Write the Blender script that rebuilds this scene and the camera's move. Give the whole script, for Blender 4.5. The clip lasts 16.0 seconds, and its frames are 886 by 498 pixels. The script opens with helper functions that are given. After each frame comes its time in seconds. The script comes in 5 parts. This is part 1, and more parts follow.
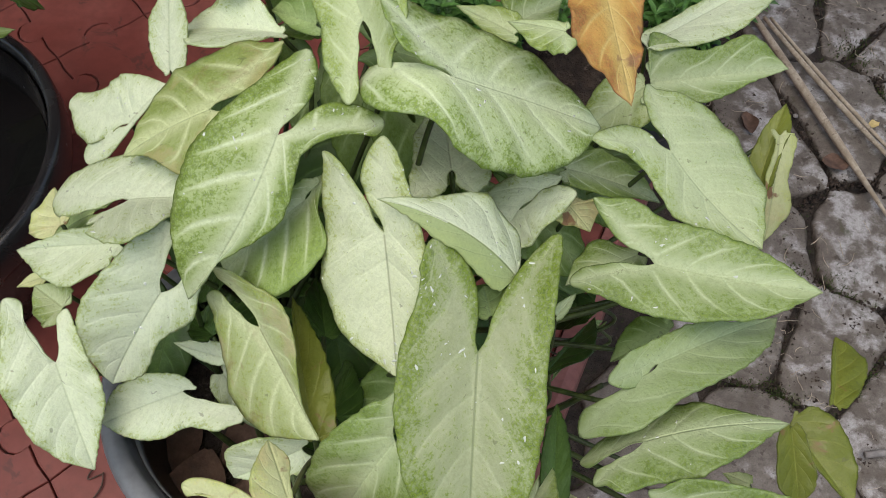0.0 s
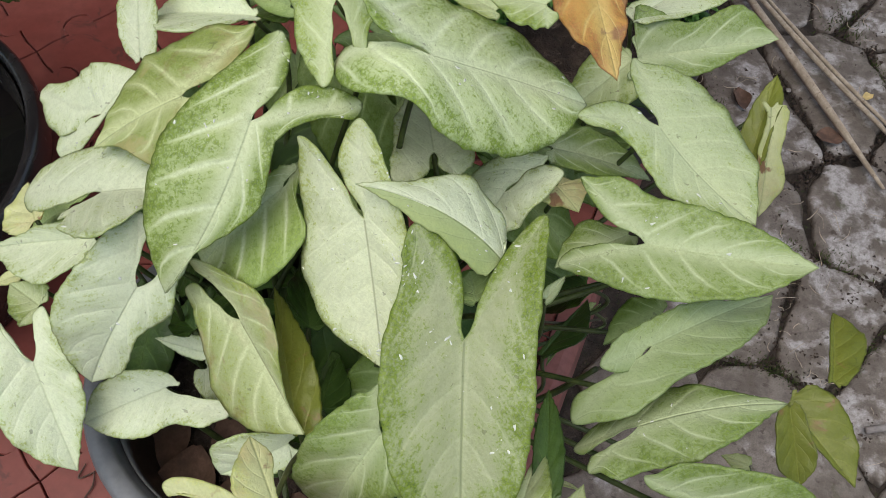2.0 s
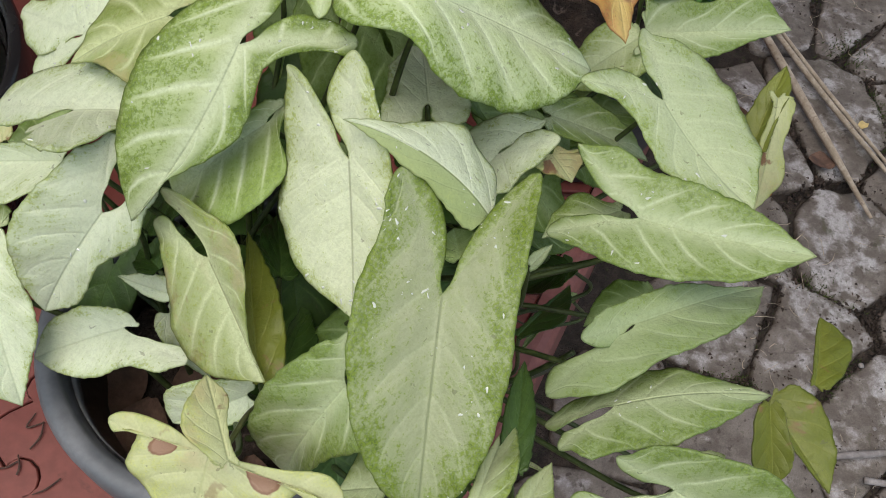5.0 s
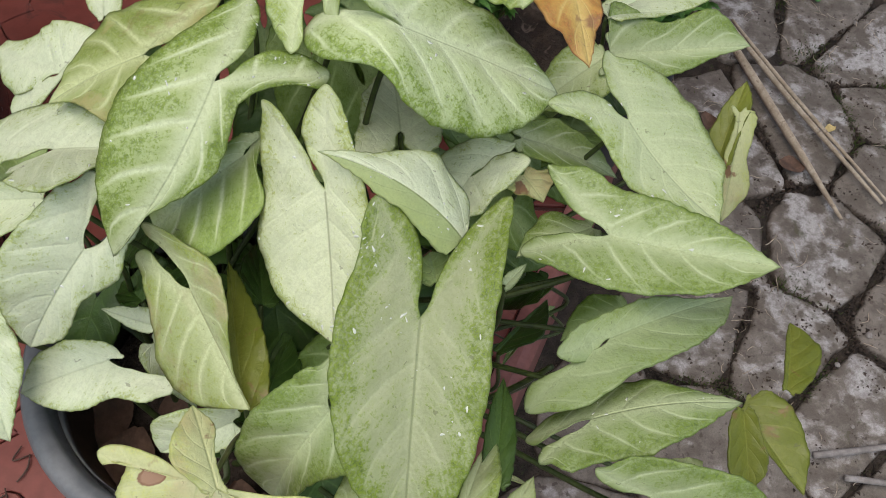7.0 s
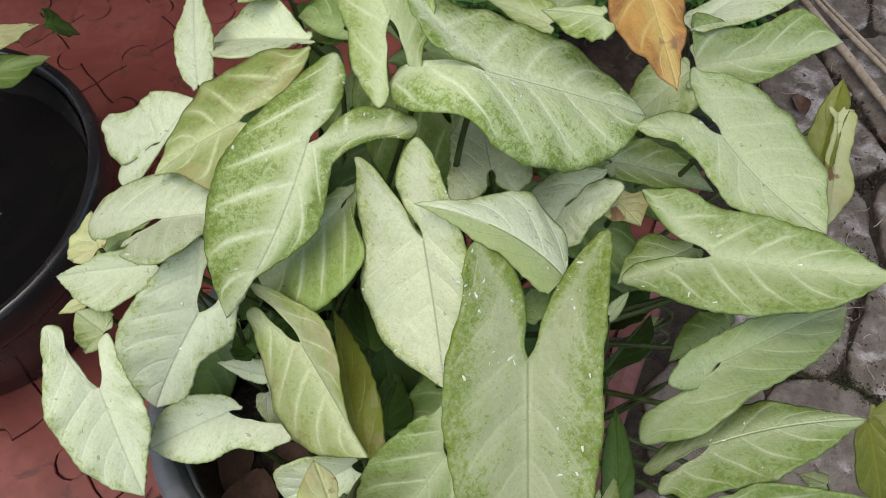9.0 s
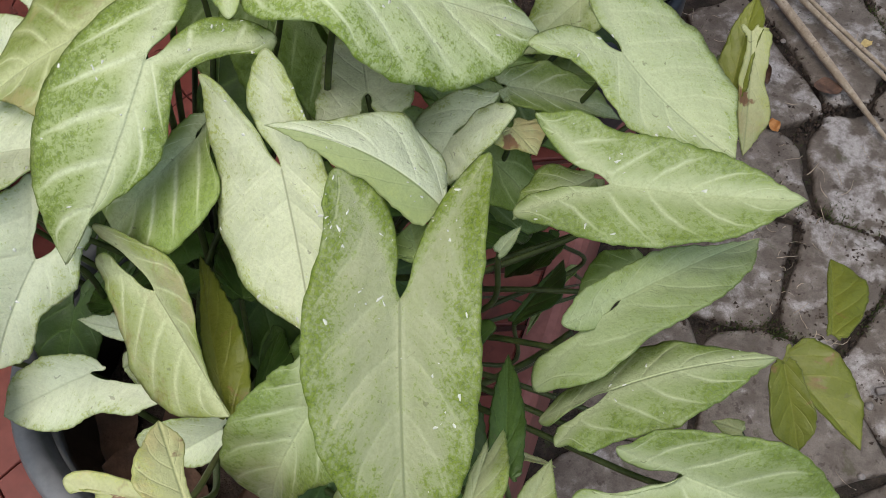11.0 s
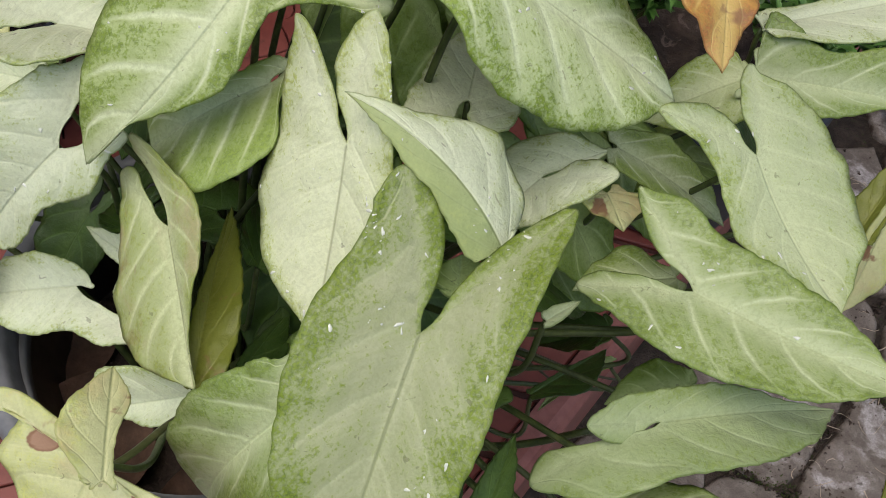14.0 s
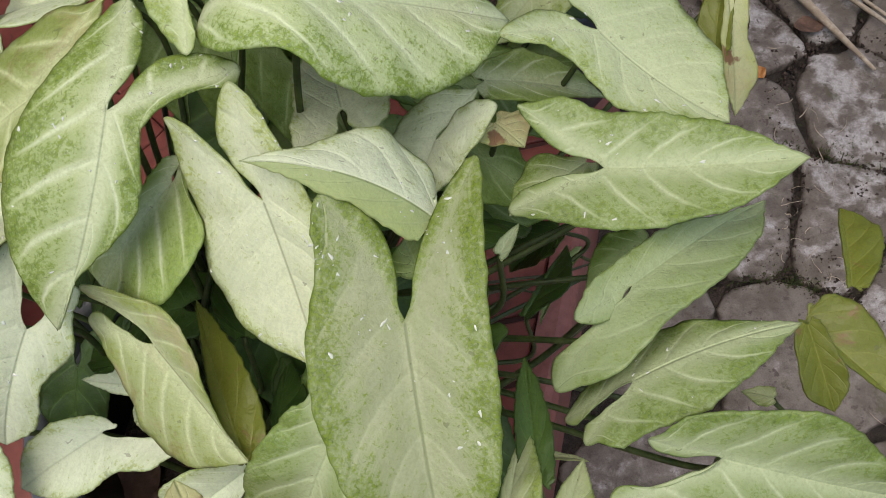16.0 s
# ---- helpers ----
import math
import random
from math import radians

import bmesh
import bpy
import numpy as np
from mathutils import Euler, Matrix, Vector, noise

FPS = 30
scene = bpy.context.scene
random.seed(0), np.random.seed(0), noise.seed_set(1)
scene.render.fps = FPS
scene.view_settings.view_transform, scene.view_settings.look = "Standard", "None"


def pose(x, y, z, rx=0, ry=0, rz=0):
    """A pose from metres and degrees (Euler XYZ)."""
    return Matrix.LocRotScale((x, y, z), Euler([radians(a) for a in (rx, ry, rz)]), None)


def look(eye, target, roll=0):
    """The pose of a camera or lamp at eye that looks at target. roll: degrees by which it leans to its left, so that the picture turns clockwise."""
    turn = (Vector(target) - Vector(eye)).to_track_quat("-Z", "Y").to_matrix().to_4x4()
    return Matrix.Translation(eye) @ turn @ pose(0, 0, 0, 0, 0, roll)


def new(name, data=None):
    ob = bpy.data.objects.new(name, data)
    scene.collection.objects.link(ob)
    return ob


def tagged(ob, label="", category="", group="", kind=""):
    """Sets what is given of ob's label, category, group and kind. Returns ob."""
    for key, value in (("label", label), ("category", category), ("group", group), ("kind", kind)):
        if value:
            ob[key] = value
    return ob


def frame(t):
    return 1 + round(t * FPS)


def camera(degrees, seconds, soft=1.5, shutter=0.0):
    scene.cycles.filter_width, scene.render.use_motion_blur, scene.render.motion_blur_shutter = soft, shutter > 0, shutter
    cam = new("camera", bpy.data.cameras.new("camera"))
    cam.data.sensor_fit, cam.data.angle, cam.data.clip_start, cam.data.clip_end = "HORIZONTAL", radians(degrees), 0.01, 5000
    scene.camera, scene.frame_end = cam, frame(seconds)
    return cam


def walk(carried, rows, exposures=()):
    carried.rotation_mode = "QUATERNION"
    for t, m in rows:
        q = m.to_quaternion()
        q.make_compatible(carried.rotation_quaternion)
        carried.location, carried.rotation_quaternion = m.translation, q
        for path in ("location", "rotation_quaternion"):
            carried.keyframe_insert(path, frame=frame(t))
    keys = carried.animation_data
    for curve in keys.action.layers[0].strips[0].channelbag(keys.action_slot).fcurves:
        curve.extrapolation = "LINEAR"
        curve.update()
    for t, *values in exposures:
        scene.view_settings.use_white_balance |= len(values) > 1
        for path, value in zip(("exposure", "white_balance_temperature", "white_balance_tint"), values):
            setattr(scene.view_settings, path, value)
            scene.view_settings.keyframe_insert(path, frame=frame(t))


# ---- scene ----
cam = camera(52.8, 16.0, soft=0.9)
# seconds, place, turn
PATH = [
    (0, -0.0000, -0.0000, 1.3000, 30.30, -0.18, -0.03),
    (0.5, -0.0001, -0.0002, 1.2943, 29.73, -0.48, -0.17),
    (1, -0.0110, 0.0046, 1.2934, 29.82, -0.28, 0.82),
    (1.5, -0.0041, 0.0069, 1.2936, 29.89, 0.08, 0.13),
    (2, 0.0080, 0.0075, 1.2852, 29.42, 0.48, -1.51),
    (2.5, 0.0167, 0.0108, 1.2666, 28.23, 1.22, -2.11),
    (3, 0.0172, 0.0056, 1.2524, 29.40, -1.32, 0.60),
    (3.5, 0.0159, 0.0052, 1.2537, 29.82, -1.57, 1.42),
    (4, 0.0130, -0.0023, 1.2489, 29.32, -2.28, 1.88),
    (4.2, 0.0091, -0.0039, 1.2485, 29.37, -2.71, 2.51),
    (6.3, 0.0061, -0.0081, 1.2577, 29.94, -3.72, 2.39),
    (6.5, 0.0091, -0.0091, 1.2597, 29.84, -3.67, 1.76),
    (7, 0.0087, -0.0067, 1.2650, 30.59, -3.29, 0.08),
    (7.5, 0.0030, 0.0022, 1.2705, 31.70, -3.00, -0.21),
    (8, -0.0044, 0.0186, 1.2865, 33.73, -1.77, 0.54),
    (8.5, -0.0029, 0.0183, 1.2720, 32.30, -1.74, 0.48),
    (9, 0.0042, 0.0116, 1.2801, 30.54, 4.15, -1.04),
    (9.5, 0.0406, 0.0054, 1.2482, 27.32, 3.62, -6.24),
    (9.7, 0.0497, 0.0021, 1.2447, 27.36, 3.01, -6.72),
    (11.8, 0.0408, 0.0469, 1.1953, 29.08, 0.69, 1.77),
    (12, 0.0474, 0.0543, 1.1890, 29.13, -0.19, 3.37),
    (12.5, 0.0532, 0.0657, 1.1828, 28.33, -1.21, 7.00),
    (13, 0.0576, 0.0655, 1.1748, 28.99, -3.04, 9.73),
    (13.5, 0.0431, 0.0591, 1.1739, 29.48, -3.98, 13.46),
    (14, 0.0408, 0.0505, 1.1725, 29.86, -5.19, 15.65),
    (14.5, 0.0473, 0.0467, 1.1738, 29.67, -4.34, 13.66),
    (15, 0.0503, 0.0443, 1.1786, 29.92, -2.73, 9.15),
    (15.5, 0.0498, 0.0401, 1.1979, 28.77, 2.14, -0.47),
    (16, 0.0478, 0.0381, 1.2116, 27.11, 6.14, -10.64),
]
walk(cam, [(t, pose(x, y, z, rx, ry, rz)) for t, x, y, z, rx, ry, rz in PATH],
     [(0.0, 0.02, 6530.0, 9.5), (4.0, 0.02, 6530.0, 10.0), (8.0, 0.02, 6620.0, 10.0), (9.0, 0.02, 6530.0, 9.5), (12.0, 0.0, 6650.0, 11.5), (14.0, 0.0, 6700.0, 13.5), (16.0, 0.0, 6700.0, 13.5)])

# ---------------------------------------------------------------- daylight
world = bpy.data.worlds.new("overcast_sky")
scene.world = world
world.use_nodes = True
wt = world.node_tree
sky = wt.nodes.new("ShaderNodeTexSky")
sky.sky_type = "NISHITA"
sky.sun_disc = False
sky.sun_elevation, sky.sun_rotation = radians(86), radians(180)
sky.air_density, sky.dust_density, sky.ozone_density = 1.6, 4.0, 1.0
wt.links.new(sky.outputs[0], wt.nodes["Background"].inputs[0])
wt.nodes["Background"].inputs[1].default_value = 0.14
sun = new("sun", bpy.data.lights.new("sun", "SUN"))
sun.data.energy, sun.data.angle, sun.data.color = 1.90, radians(60), (1.0, 0.96, 0.9)
sun.matrix_world = look((-1.4, -0.9, 4.0), (0, 0.3, 0.4))


# ---------------------------------------------------------------- materials
class Mat:
    """A node material with a Principled shader and short helpers."""

    def __init__(self, name, rough=0.5, spec=0.5):
        self.mat = bpy.data.materials.new(name)
        self.mat.use_nodes = True
        self.t = self.mat.node_tree
        self.bsdf = self.t.nodes["Principled BSDF"]
        self.bsdf.inputs["Roughness"].default_value = rough
        self.bsdf.inputs["Specular IOR Level"].default_value = spec
        self.coord = self.t.nodes.new("ShaderNodeTexCoord").outputs["Object"]

    def node(self, kind, **values):
        n = self.t.nodes.new(kind)
        for key, value in values.items():
            setattr(n, key, value)
        return n

    def plug(self, socket, value):
        if isinstance(value, bpy.types.NodeSocket):
            self.t.links.new(value, socket)
        else:
            socket.default_value = value

    def noise(self, scale, detail=4.0, rough=0.55, at=None, warp=0.0):
        n = self.node("ShaderNodeTexNoise")
        self.plug(n.inputs["Vector"], at or self.coord)
        n.inputs["Scale"].default_value, n.inputs["Detail"].default_value = scale, detail
        n.inputs["Roughness"].default_value, n.inputs["Distortion"].default_value = rough, warp
        return n.outputs["Fac"]

    def ramp(self, value, low, high, a=0.0, b=1.0):
        n = self.node("ShaderNodeMapRange", interpolation_type="SMOOTHSTEP")
        for key, v in zip((0, 1, 2, 3, 4), (value, low, high, a, b)):
            self.plug(n.inputs[key], v)
        return n.outputs[0]

    def linear(self, value, low, high, a=0.0, b=1.0):
        n = self.node("ShaderNodeMapRange")
        for key, v in zip((0, 1, 2, 3, 4), (value, low, high, a, b)):
            self.plug(n.inputs[key], v)
        return n.outputs[0]

    def maths(self, op, a, b=0.0):
        n = self.node("ShaderNodeMath", operation=op)
        self.plug(n.inputs[0], a)
        self.plug(n.inputs[1], b)
        return n.outputs[0]

    def mix(self, fac, a, b, blend="MIX"):
        n = self.node("ShaderNodeMix", data_type="RGBA", blend_type=blend)
        self.plug(n.inputs[0], fac)
        for socket, v in ((n.inputs[6], a), (n.inputs[7], b)):
            self.plug(socket, (*v, 1.0) if isinstance(v, tuple) else v)
        return n.outputs[2]

    def attribute(self, name):
        return self.node("ShaderNodeAttribute", attribute_name=name).outputs["Fac"]

    def random(self):
        return self.node("ShaderNodeObjectInfo").outputs["Random"]

    def bump(self, height, strength, distance):
        n = self.node("ShaderNodeBump")
        self.plug(n.inputs["Height"], height)
        n.inputs["Strength"].default_value, n.inputs["Distance"].default_value = strength, distance
        self.t.links.new(n.outputs[0], self.bsdf.inputs["Normal"])

    def colour(self, value):
        self.plug(self.bsdf.inputs["Base Color"], (*value, 1.0) if isinstance(value, tuple) else value)
        return self


def leaf_material(name, pale, green, base=0.1, rim=0.4, mesh=0.2, drift=0.3, speck=0.9, vein=(0.70, 0.76, 0.58), rib=(0.5, 0.57, 0.38), halo=0.7, reach=0.010, blush=None, spots=0.0, glow=0.20, rough=0.40, rotten=None):
    """Variegated blade: pale ground, green grains that gather at the margin and between the veins, pale veins, flecks and stains."""
    tint = lambda c: tuple(a * k for a, k in zip(c, (0.94, 1.003, 0.775)))
    pale, green, vein, rib = tint(pale), tuple(c * k for c, k in zip(green, (1.04, 1.05, 0.72))), tint(vein), tint(rib)
    m = Mat(name, rough, 0.45)
    across, along, near, border = (m.attribute(key) for key in ("across", "along", "near_rib", "border"))
    rnd = m.random()
    shift = m.node("ShaderNodeVectorMath", operation="ADD")
    m.plug(shift.inputs[0], m.coord)
    m.plug(shift.inputs[1], rnd)
    at = shift.outputs[0]
    grit, fine, mid, broad = m.noise(760.0, 1.0, at=at), m.noise(290.0, 4.0, 0.7, at=at, warp=0.6), m.noise(125.0, 3.0, 0.6, at=at, warp=0.4), m.noise(38.0, 3.0, at=at, warp=0.4)
    # streaks that run with the side veins
    lay = m.node("ShaderNodeCombineXYZ")
    m.plug(lay.inputs[0], m.maths("MULTIPLY", along, 7.0))
    m.plug(lay.inputs[1], m.maths("MULTIPLY", across, 2.2))
    m.plug(lay.inputs[2], m.maths("MULTIPLY", rnd, 60.0))
    comb = m.noise(1.5, 4.0, 0.65, at=lay.outputs[0])
    wobble = m.maths("MULTIPLY", m.maths("SUBTRACT", m.noise(60.0, 2.0, at=at), 0.5), 0.14)
    wave = m.maths("ABSOLUTE", m.maths("SUBTRACT", m.maths("FRACT", m.maths("ADD", along, wobble)), 0.5))
    # pale bands along midrib, lobe ribs and side veins, ragged at their edges
    ragged = m.maths("MULTIPLY", m.maths("SUBTRACT", fine, 0.5), 0.5)
    spread = m.ramp(across, 0.0, 1.0, 0.22, 0.07)
    side = m.maths("SUBTRACT", 1.0, m.maths("DIVIDE", wave, spread))
    side = m.maths("MULTIPLY", m.ramp(m.maths("ADD", side, ragged), 0.0, 1.0), m.ramp(across, 0.55, 0.98, 1.0, 0.0))
    middle = m.ramp(m.maths("ADD", m.maths("SUBTRACT", 1.0, m.maths("DIVIDE", near, 0.0115)), ragged), 0.0, 1.0)
    band = m.maths("MAXIMUM", m.maths("MULTIPLY", side, halo), m.maths("MULTIPLY", middle, min(1.0, halo * 1.3)))
    # how green it is here
    edge = m.maths("SUBTRACT", 1.0, m.maths("DIVIDE", border, reach))
    edge = m.ramp(m.maths("ADD", edge, m.maths("MULTIPLY", m.maths("SUBTRACT", mid, 0.5), 0.8)), -0.6, 1.25)
    dense = m.maths("ADD", base, m.maths("MULTIPLY", edge, rim))
    dense = m.maths("ADD", dense, m.maths("MULTIPLY", m.maths("MULTIPLY", m.ramp(wave, 0.08, 0.34), m.ramp(across, 0.1, 0.7)), mesh))
    for grain_size, weight in ((broad, drift * 2.1), (mid, drift * 1.2), (comb, drift * 1.5)):
        dense = m.maths("ADD", dense, m.maths("MULTIPLY", m.maths("SUBTRACT", grain_size, 0.5), weight))
    dense = m.maths("MULTIPLY", dense, m.maths("SUBTRACT", 1.0, m.maths("MULTIPLY", band, 0.9)))
    dots = m.maths("ADD", m.maths("MULTIPLY", grit, 0.35), m.maths("MULTIPLY", fine, 0.65))
    grain = m.ramp(m.maths("SUBTRACT", dots, m.linear(dense, 0.0, 1.0, 0.64, 0.42)), -0.10, 0.12)
    soft = tuple(0.42 * a + 0.85 * c for a, c in zip(pale, green))
    col = m.mix(m.ramp(comb, 0.36, 0.68, 0.0, 0.35), pale, tuple(0.78 * a + 0.16 * c for a, c in zip(pale, green)))
    col = m.mix(m.linear(dense, 0.05, 0.9, 0.0, 0.8), col, soft)
    col = m.mix(m.maths("MULTIPLY", grain, speck), col, m.mix(m.ramp(grit, 0.35, 0.65), tuple(0.75 * c for c in green), tuple(c * k for c, k in zip(green, (1.5, 1.35, 1.4)))))
    if blush:
        col = m.mix(m.ramp(m.noise(26.0, 4.0, 0.6, at=at, warp=0.6), 0.50, 0.66, 0.0, 0.75), col, blush)
    col = m.mix(m.maths("MULTIPLY", band, 0.78), col, vein)
    core = m.maths("MULTIPLY", m.ramp(wave, 0.0, 0.075, 1.0, 0.0), m.ramp(across, 0.35, 0.95, halo * 0.62, 0.0))
    col = m.mix(core, col, tuple(min(1.0, 1.06 * c) for c in vein))
    ribline = m.ramp(near, 0.0001, 0.0011, 1.0, 0.0)
    col = m.mix(m.maths("MULTIPLY", ribline, 0.6), col, rib)
    # mottling at the scale of the cells, and small dark nicks
    col = m.mix(m.ramp(dots, 0.38, 0.58, 0.30, 0.0), col, tuple(0.5 * a + 0.3 * c for a, c in zip(pale, green)))
    fleck = m.ramp(m.noise(170.0, 2.0, 0.5, at=at, warp=1.2), 0.71, 0.74)
    col = m.mix(m.maths("MULTIPLY", fleck, 0.45), col, (0.11, 0.12, 0.05))
    if spots:
        rot = m.maths("MULTIPLY", m.ramp(m.noise(36.0, 4.0, 0.6, at=at, warp=0.4), 0.60, 0.66), m.ramp(broad, 0.38, 0.5))
        col = m.mix(m.maths("MULTIPLY", rot, spots), col, (0.27, 0.14, 0.075))
    if rotten:
        # one oval patch of rot with a darker ring, at (along, across)
        a, b = m.maths("DIVIDE", m.maths("SUBTRACT", along, rotten[0]), 0.58), m.maths("DIVIDE", m.maths("SUBTRACT", across, rotten[1]), 0.20)
        ring = m.maths("ADD", m.maths("SQRT", m.maths("ADD", m.maths("MULTIPLY", a, a), m.maths("MULTIPLY", b, b))), m.maths("MULTIPLY", m.maths("SUBTRACT", mid, 0.5), 0.5))
        col = m.mix(m.ramp(ring, 0.92, 1.04, 0.9, 0.0), col, (0.24, 0.10, 0.06))
        col = m.mix(m.ramp(ring, 0.72, 0.92, 0.9, 0.0), col, (0.42, 0.26, 0.17))
    # a thin green rim
    col = m.mix(m.ramp(border, 0.0003, 0.0011, 0.5, 0.0), col, tuple(0.8 * c for c in green))
    hue = m.node("ShaderNodeHueSaturation")
    m.plug(hue.inputs["Color"], col)
    m.plug(hue.inputs["Value"], m.maths("ADD", 0.92, m.maths("MULTIPLY", rnd, 0.16)))
    col = hue.outputs[0]
    m.colour(col)
    m.plug(m.bsdf.inputs["Roughness"], m.ramp(mid, 0.3, 0.7, rough - 0.10, rough + 0.12))
    h = m.maths("ADD", m.maths("MULTIPLY", m.maths("MAXIMUM", core, m.ramp(wave, 0.0, 0.09, 0.6, 0.0)), -0.35), m.maths("MULTIPLY", fine, 0.45))
    m.bump(m.maths("ADD", h, m.maths("ADD", m.maths("MULTIPLY", ribline, -0.5), m.maths("ADD", mid, m.maths("MULTIPLY", broad, 2.4)))), 0.55, 0.0016)
    # light through the thin blade
    out = m.t.nodes["Material Output"]
    thin = m.node("ShaderNodeBsdfTranslucent")
    m.plug(thin.inputs["Color"], m.mix(0.5, col, (0.62, 0.74, 0.26), "MULTIPLY"))
    both = m.node("ShaderNodeMixShader")
    both.inputs[0].default_value = glow
    m.t.links.new(m.bsdf.outputs[0], both.inputs[1])
    m.t.links.new(thin.outputs[0], both.inputs[2])
    m.t.links.new(both.outputs[0], out.inputs["Surface"])
    return m.mat


LOOKS = {
    "white": leaf_material("leaf_white", (0.80, 0.83, 0.775), (0.24, 0.33, 0.09), 0.06, 0.42, 0.16, 0.40, 0.8, (0.84, 0.86, 0.81), (0.66, 0.70, 0.58), 0.5, 0.007),
    "vivid": leaf_material("leaf_vivid", (0.54, 0.63, 0.34), (0.17, 0.27, 0.05), 0.38, 0.35, 0.4, 0.45, 0.65, (0.78, 0.82, 0.68), (0.74, 0.78, 0.64), 1.0, 0.012),
    "frost": leaf_material("leaf_frost", (0.60, 0.655, 0.50), (0.20, 0.29, 0.075), 0.06, 0.56, 0.14, 0.36, 0.85, (0.70, 0.745, 0.60), (0.50, 0.56, 0.40), 0.4, 0.009),
    "cream": leaf_material("leaf_cream", (0.80, 0.81, 0.73), (0.26, 0.34, 0.09), 0.03, 0.72, 0.1, 0.32, 0.8, (0.80, 0.81, 0.71), (0.33, 0.34, 0.22), 0.25, 0.010),
    "pale": leaf_material("leaf_pale", (0.58, 0.64, 0.44), (0.19, 0.28, 0.06), 0.20, 0.5, 0.28, 0.44, 0.85, (0.76, 0.80, 0.65), (0.58, 0.64, 0.44), 0.5, 0.008),
    "sage": leaf_material("leaf_sage", (0.44, 0.50, 0.325), (0.135, 0.22, 0.045), 0.32, 0.45, 0.24, 0.42, 0.85, (0.74, 0.79, 0.65), (0.64, 0.70, 0.52), 0.5, 0.010),
    # dimmer look for a leaf in shade; the shade is in its colours
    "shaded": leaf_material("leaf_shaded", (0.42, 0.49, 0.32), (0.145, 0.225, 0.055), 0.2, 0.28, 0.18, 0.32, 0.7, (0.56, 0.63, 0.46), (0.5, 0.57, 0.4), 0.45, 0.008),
    "mottled": leaf_material("leaf_mottled", (0.62, 0.69, 0.43), (0.155, 0.25, 0.045), 0.31, 0.5, 0.36, 0.46, 0.95, (0.79, 0.83, 0.70), (0.70, 0.75, 0.58), 0.95, 0.012),
    "broad": leaf_material("leaf_broad", (0.70, 0.76, 0.56), (0.15, 0.25, 0.03), 0.13, 0.55, 0.28, 0.42, 0.9, (0.82, 0.86, 0.76), (0.60, 0.66, 0.48), 0.85, 0.013),
    "speckled": leaf_material("leaf_speckled", (0.43, 0.445, 0.335), (0.125, 0.20, 0.025), 0.10, 0.84, 0.14, 0.42, 0.95, (0.62, 0.66, 0.52), (0.20, 0.23, 0.13), 0.14, 0.016),
    "under": leaf_material("leaf_under", (0.42, 0.49, 0.28), (0.31, 0.38, 0.17), 0.2, 0.2, 0.1, 0.2, 0.3, (0.46, 0.52, 0.33), (0.40, 0.46, 0.28), 0.4, rough=0.5),
    "green": leaf_material("leaf_green", (0.30, 0.40, 0.16), (0.10, 0.18, 0.03), 0.35, 0.35, 0.3, 0.35, 0.7, (0.47, 0.57, 0.32), (0.50, 0.60, 0.34), 0.75),
    # dark green with the plant's inner shade put into the colour
    "deep_shade": leaf_material("leaf_deep_shade", (0.065, 0.125, 0.03), (0.03, 0.065, 0.012), 0.3, 0.3, 0.2, 0.3, 0.5, (0.14, 0.24, 0.07), (0.12, 0.2, 0.06), 0.5),
    "olive": leaf_material("leaf_olive", (0.205, 0.225, 0.040), (0.105, 0.135, 0.018), 0.2, 0.4, 0.15, 0.3, 0.5, (0.30, 0.32, 0.08), (0.3, 0.32, 0.08), 0.4, spots=0.7),
    "lime": leaf_material("leaf_lime", (0.54, 0.58, 0.34), (0.15, 0.225, 0.025), 0.35, 0.2, 0.5, 0.6, 0.5, (0.74, 0.77, 0.54), (0.7, 0.74, 0.5), 0.95, blush=(0.50, 0.44, 0.20), spots=0.25),
    "tan": leaf_material("leaf_tan", (0.52, 0.56, 0.37), (0.21, 0.28, 0.07), 0.22, 0.5, 0.28, 0.35, 0.75, (0.68, 0.71, 0.53), (0.24, 0.25, 0.13), 0.95, 0.008, blush=(0.48, 0.44, 0.25), spots=0.3),
    "yellow": leaf_material("leaf_yellow", (0.68, 0.67, 0.48), (0.38, 0.44, 0.16), 0.15, 0.4, 0.2, 0.4, 0.5, (0.70, 0.69, 0.48), (0.6, 0.6, 0.38), 0.6, blush=(0.60, 0.50, 0.27), spots=0.95),
    "stained": leaf_material("leaf_stained", (0.68, 0.67, 0.48), (0.38, 0.44, 0.16), 0.15, 0.4, 0.2, 0.4, 0.5, (0.70, 0.69, 0.48), (0.6, 0.6, 0.38), 0.6, blush=(0.60, 0.50, 0.27), spots=0.5, rotten=(2.1, 0.6)),
    "dry": leaf_material("leaf_dry", (0.70, 0.47, 0.16), (0.28, 0.115, 0.055), 0.28, 0.8, 0.1, 0.5, 0.75, (0.74, 0.58, 0.30), (0.74, 0.55, 0.28), 0.5, 0.022, blush=(0.62, 0.36, 0.09), spots=0.75, rough=0.55),
}


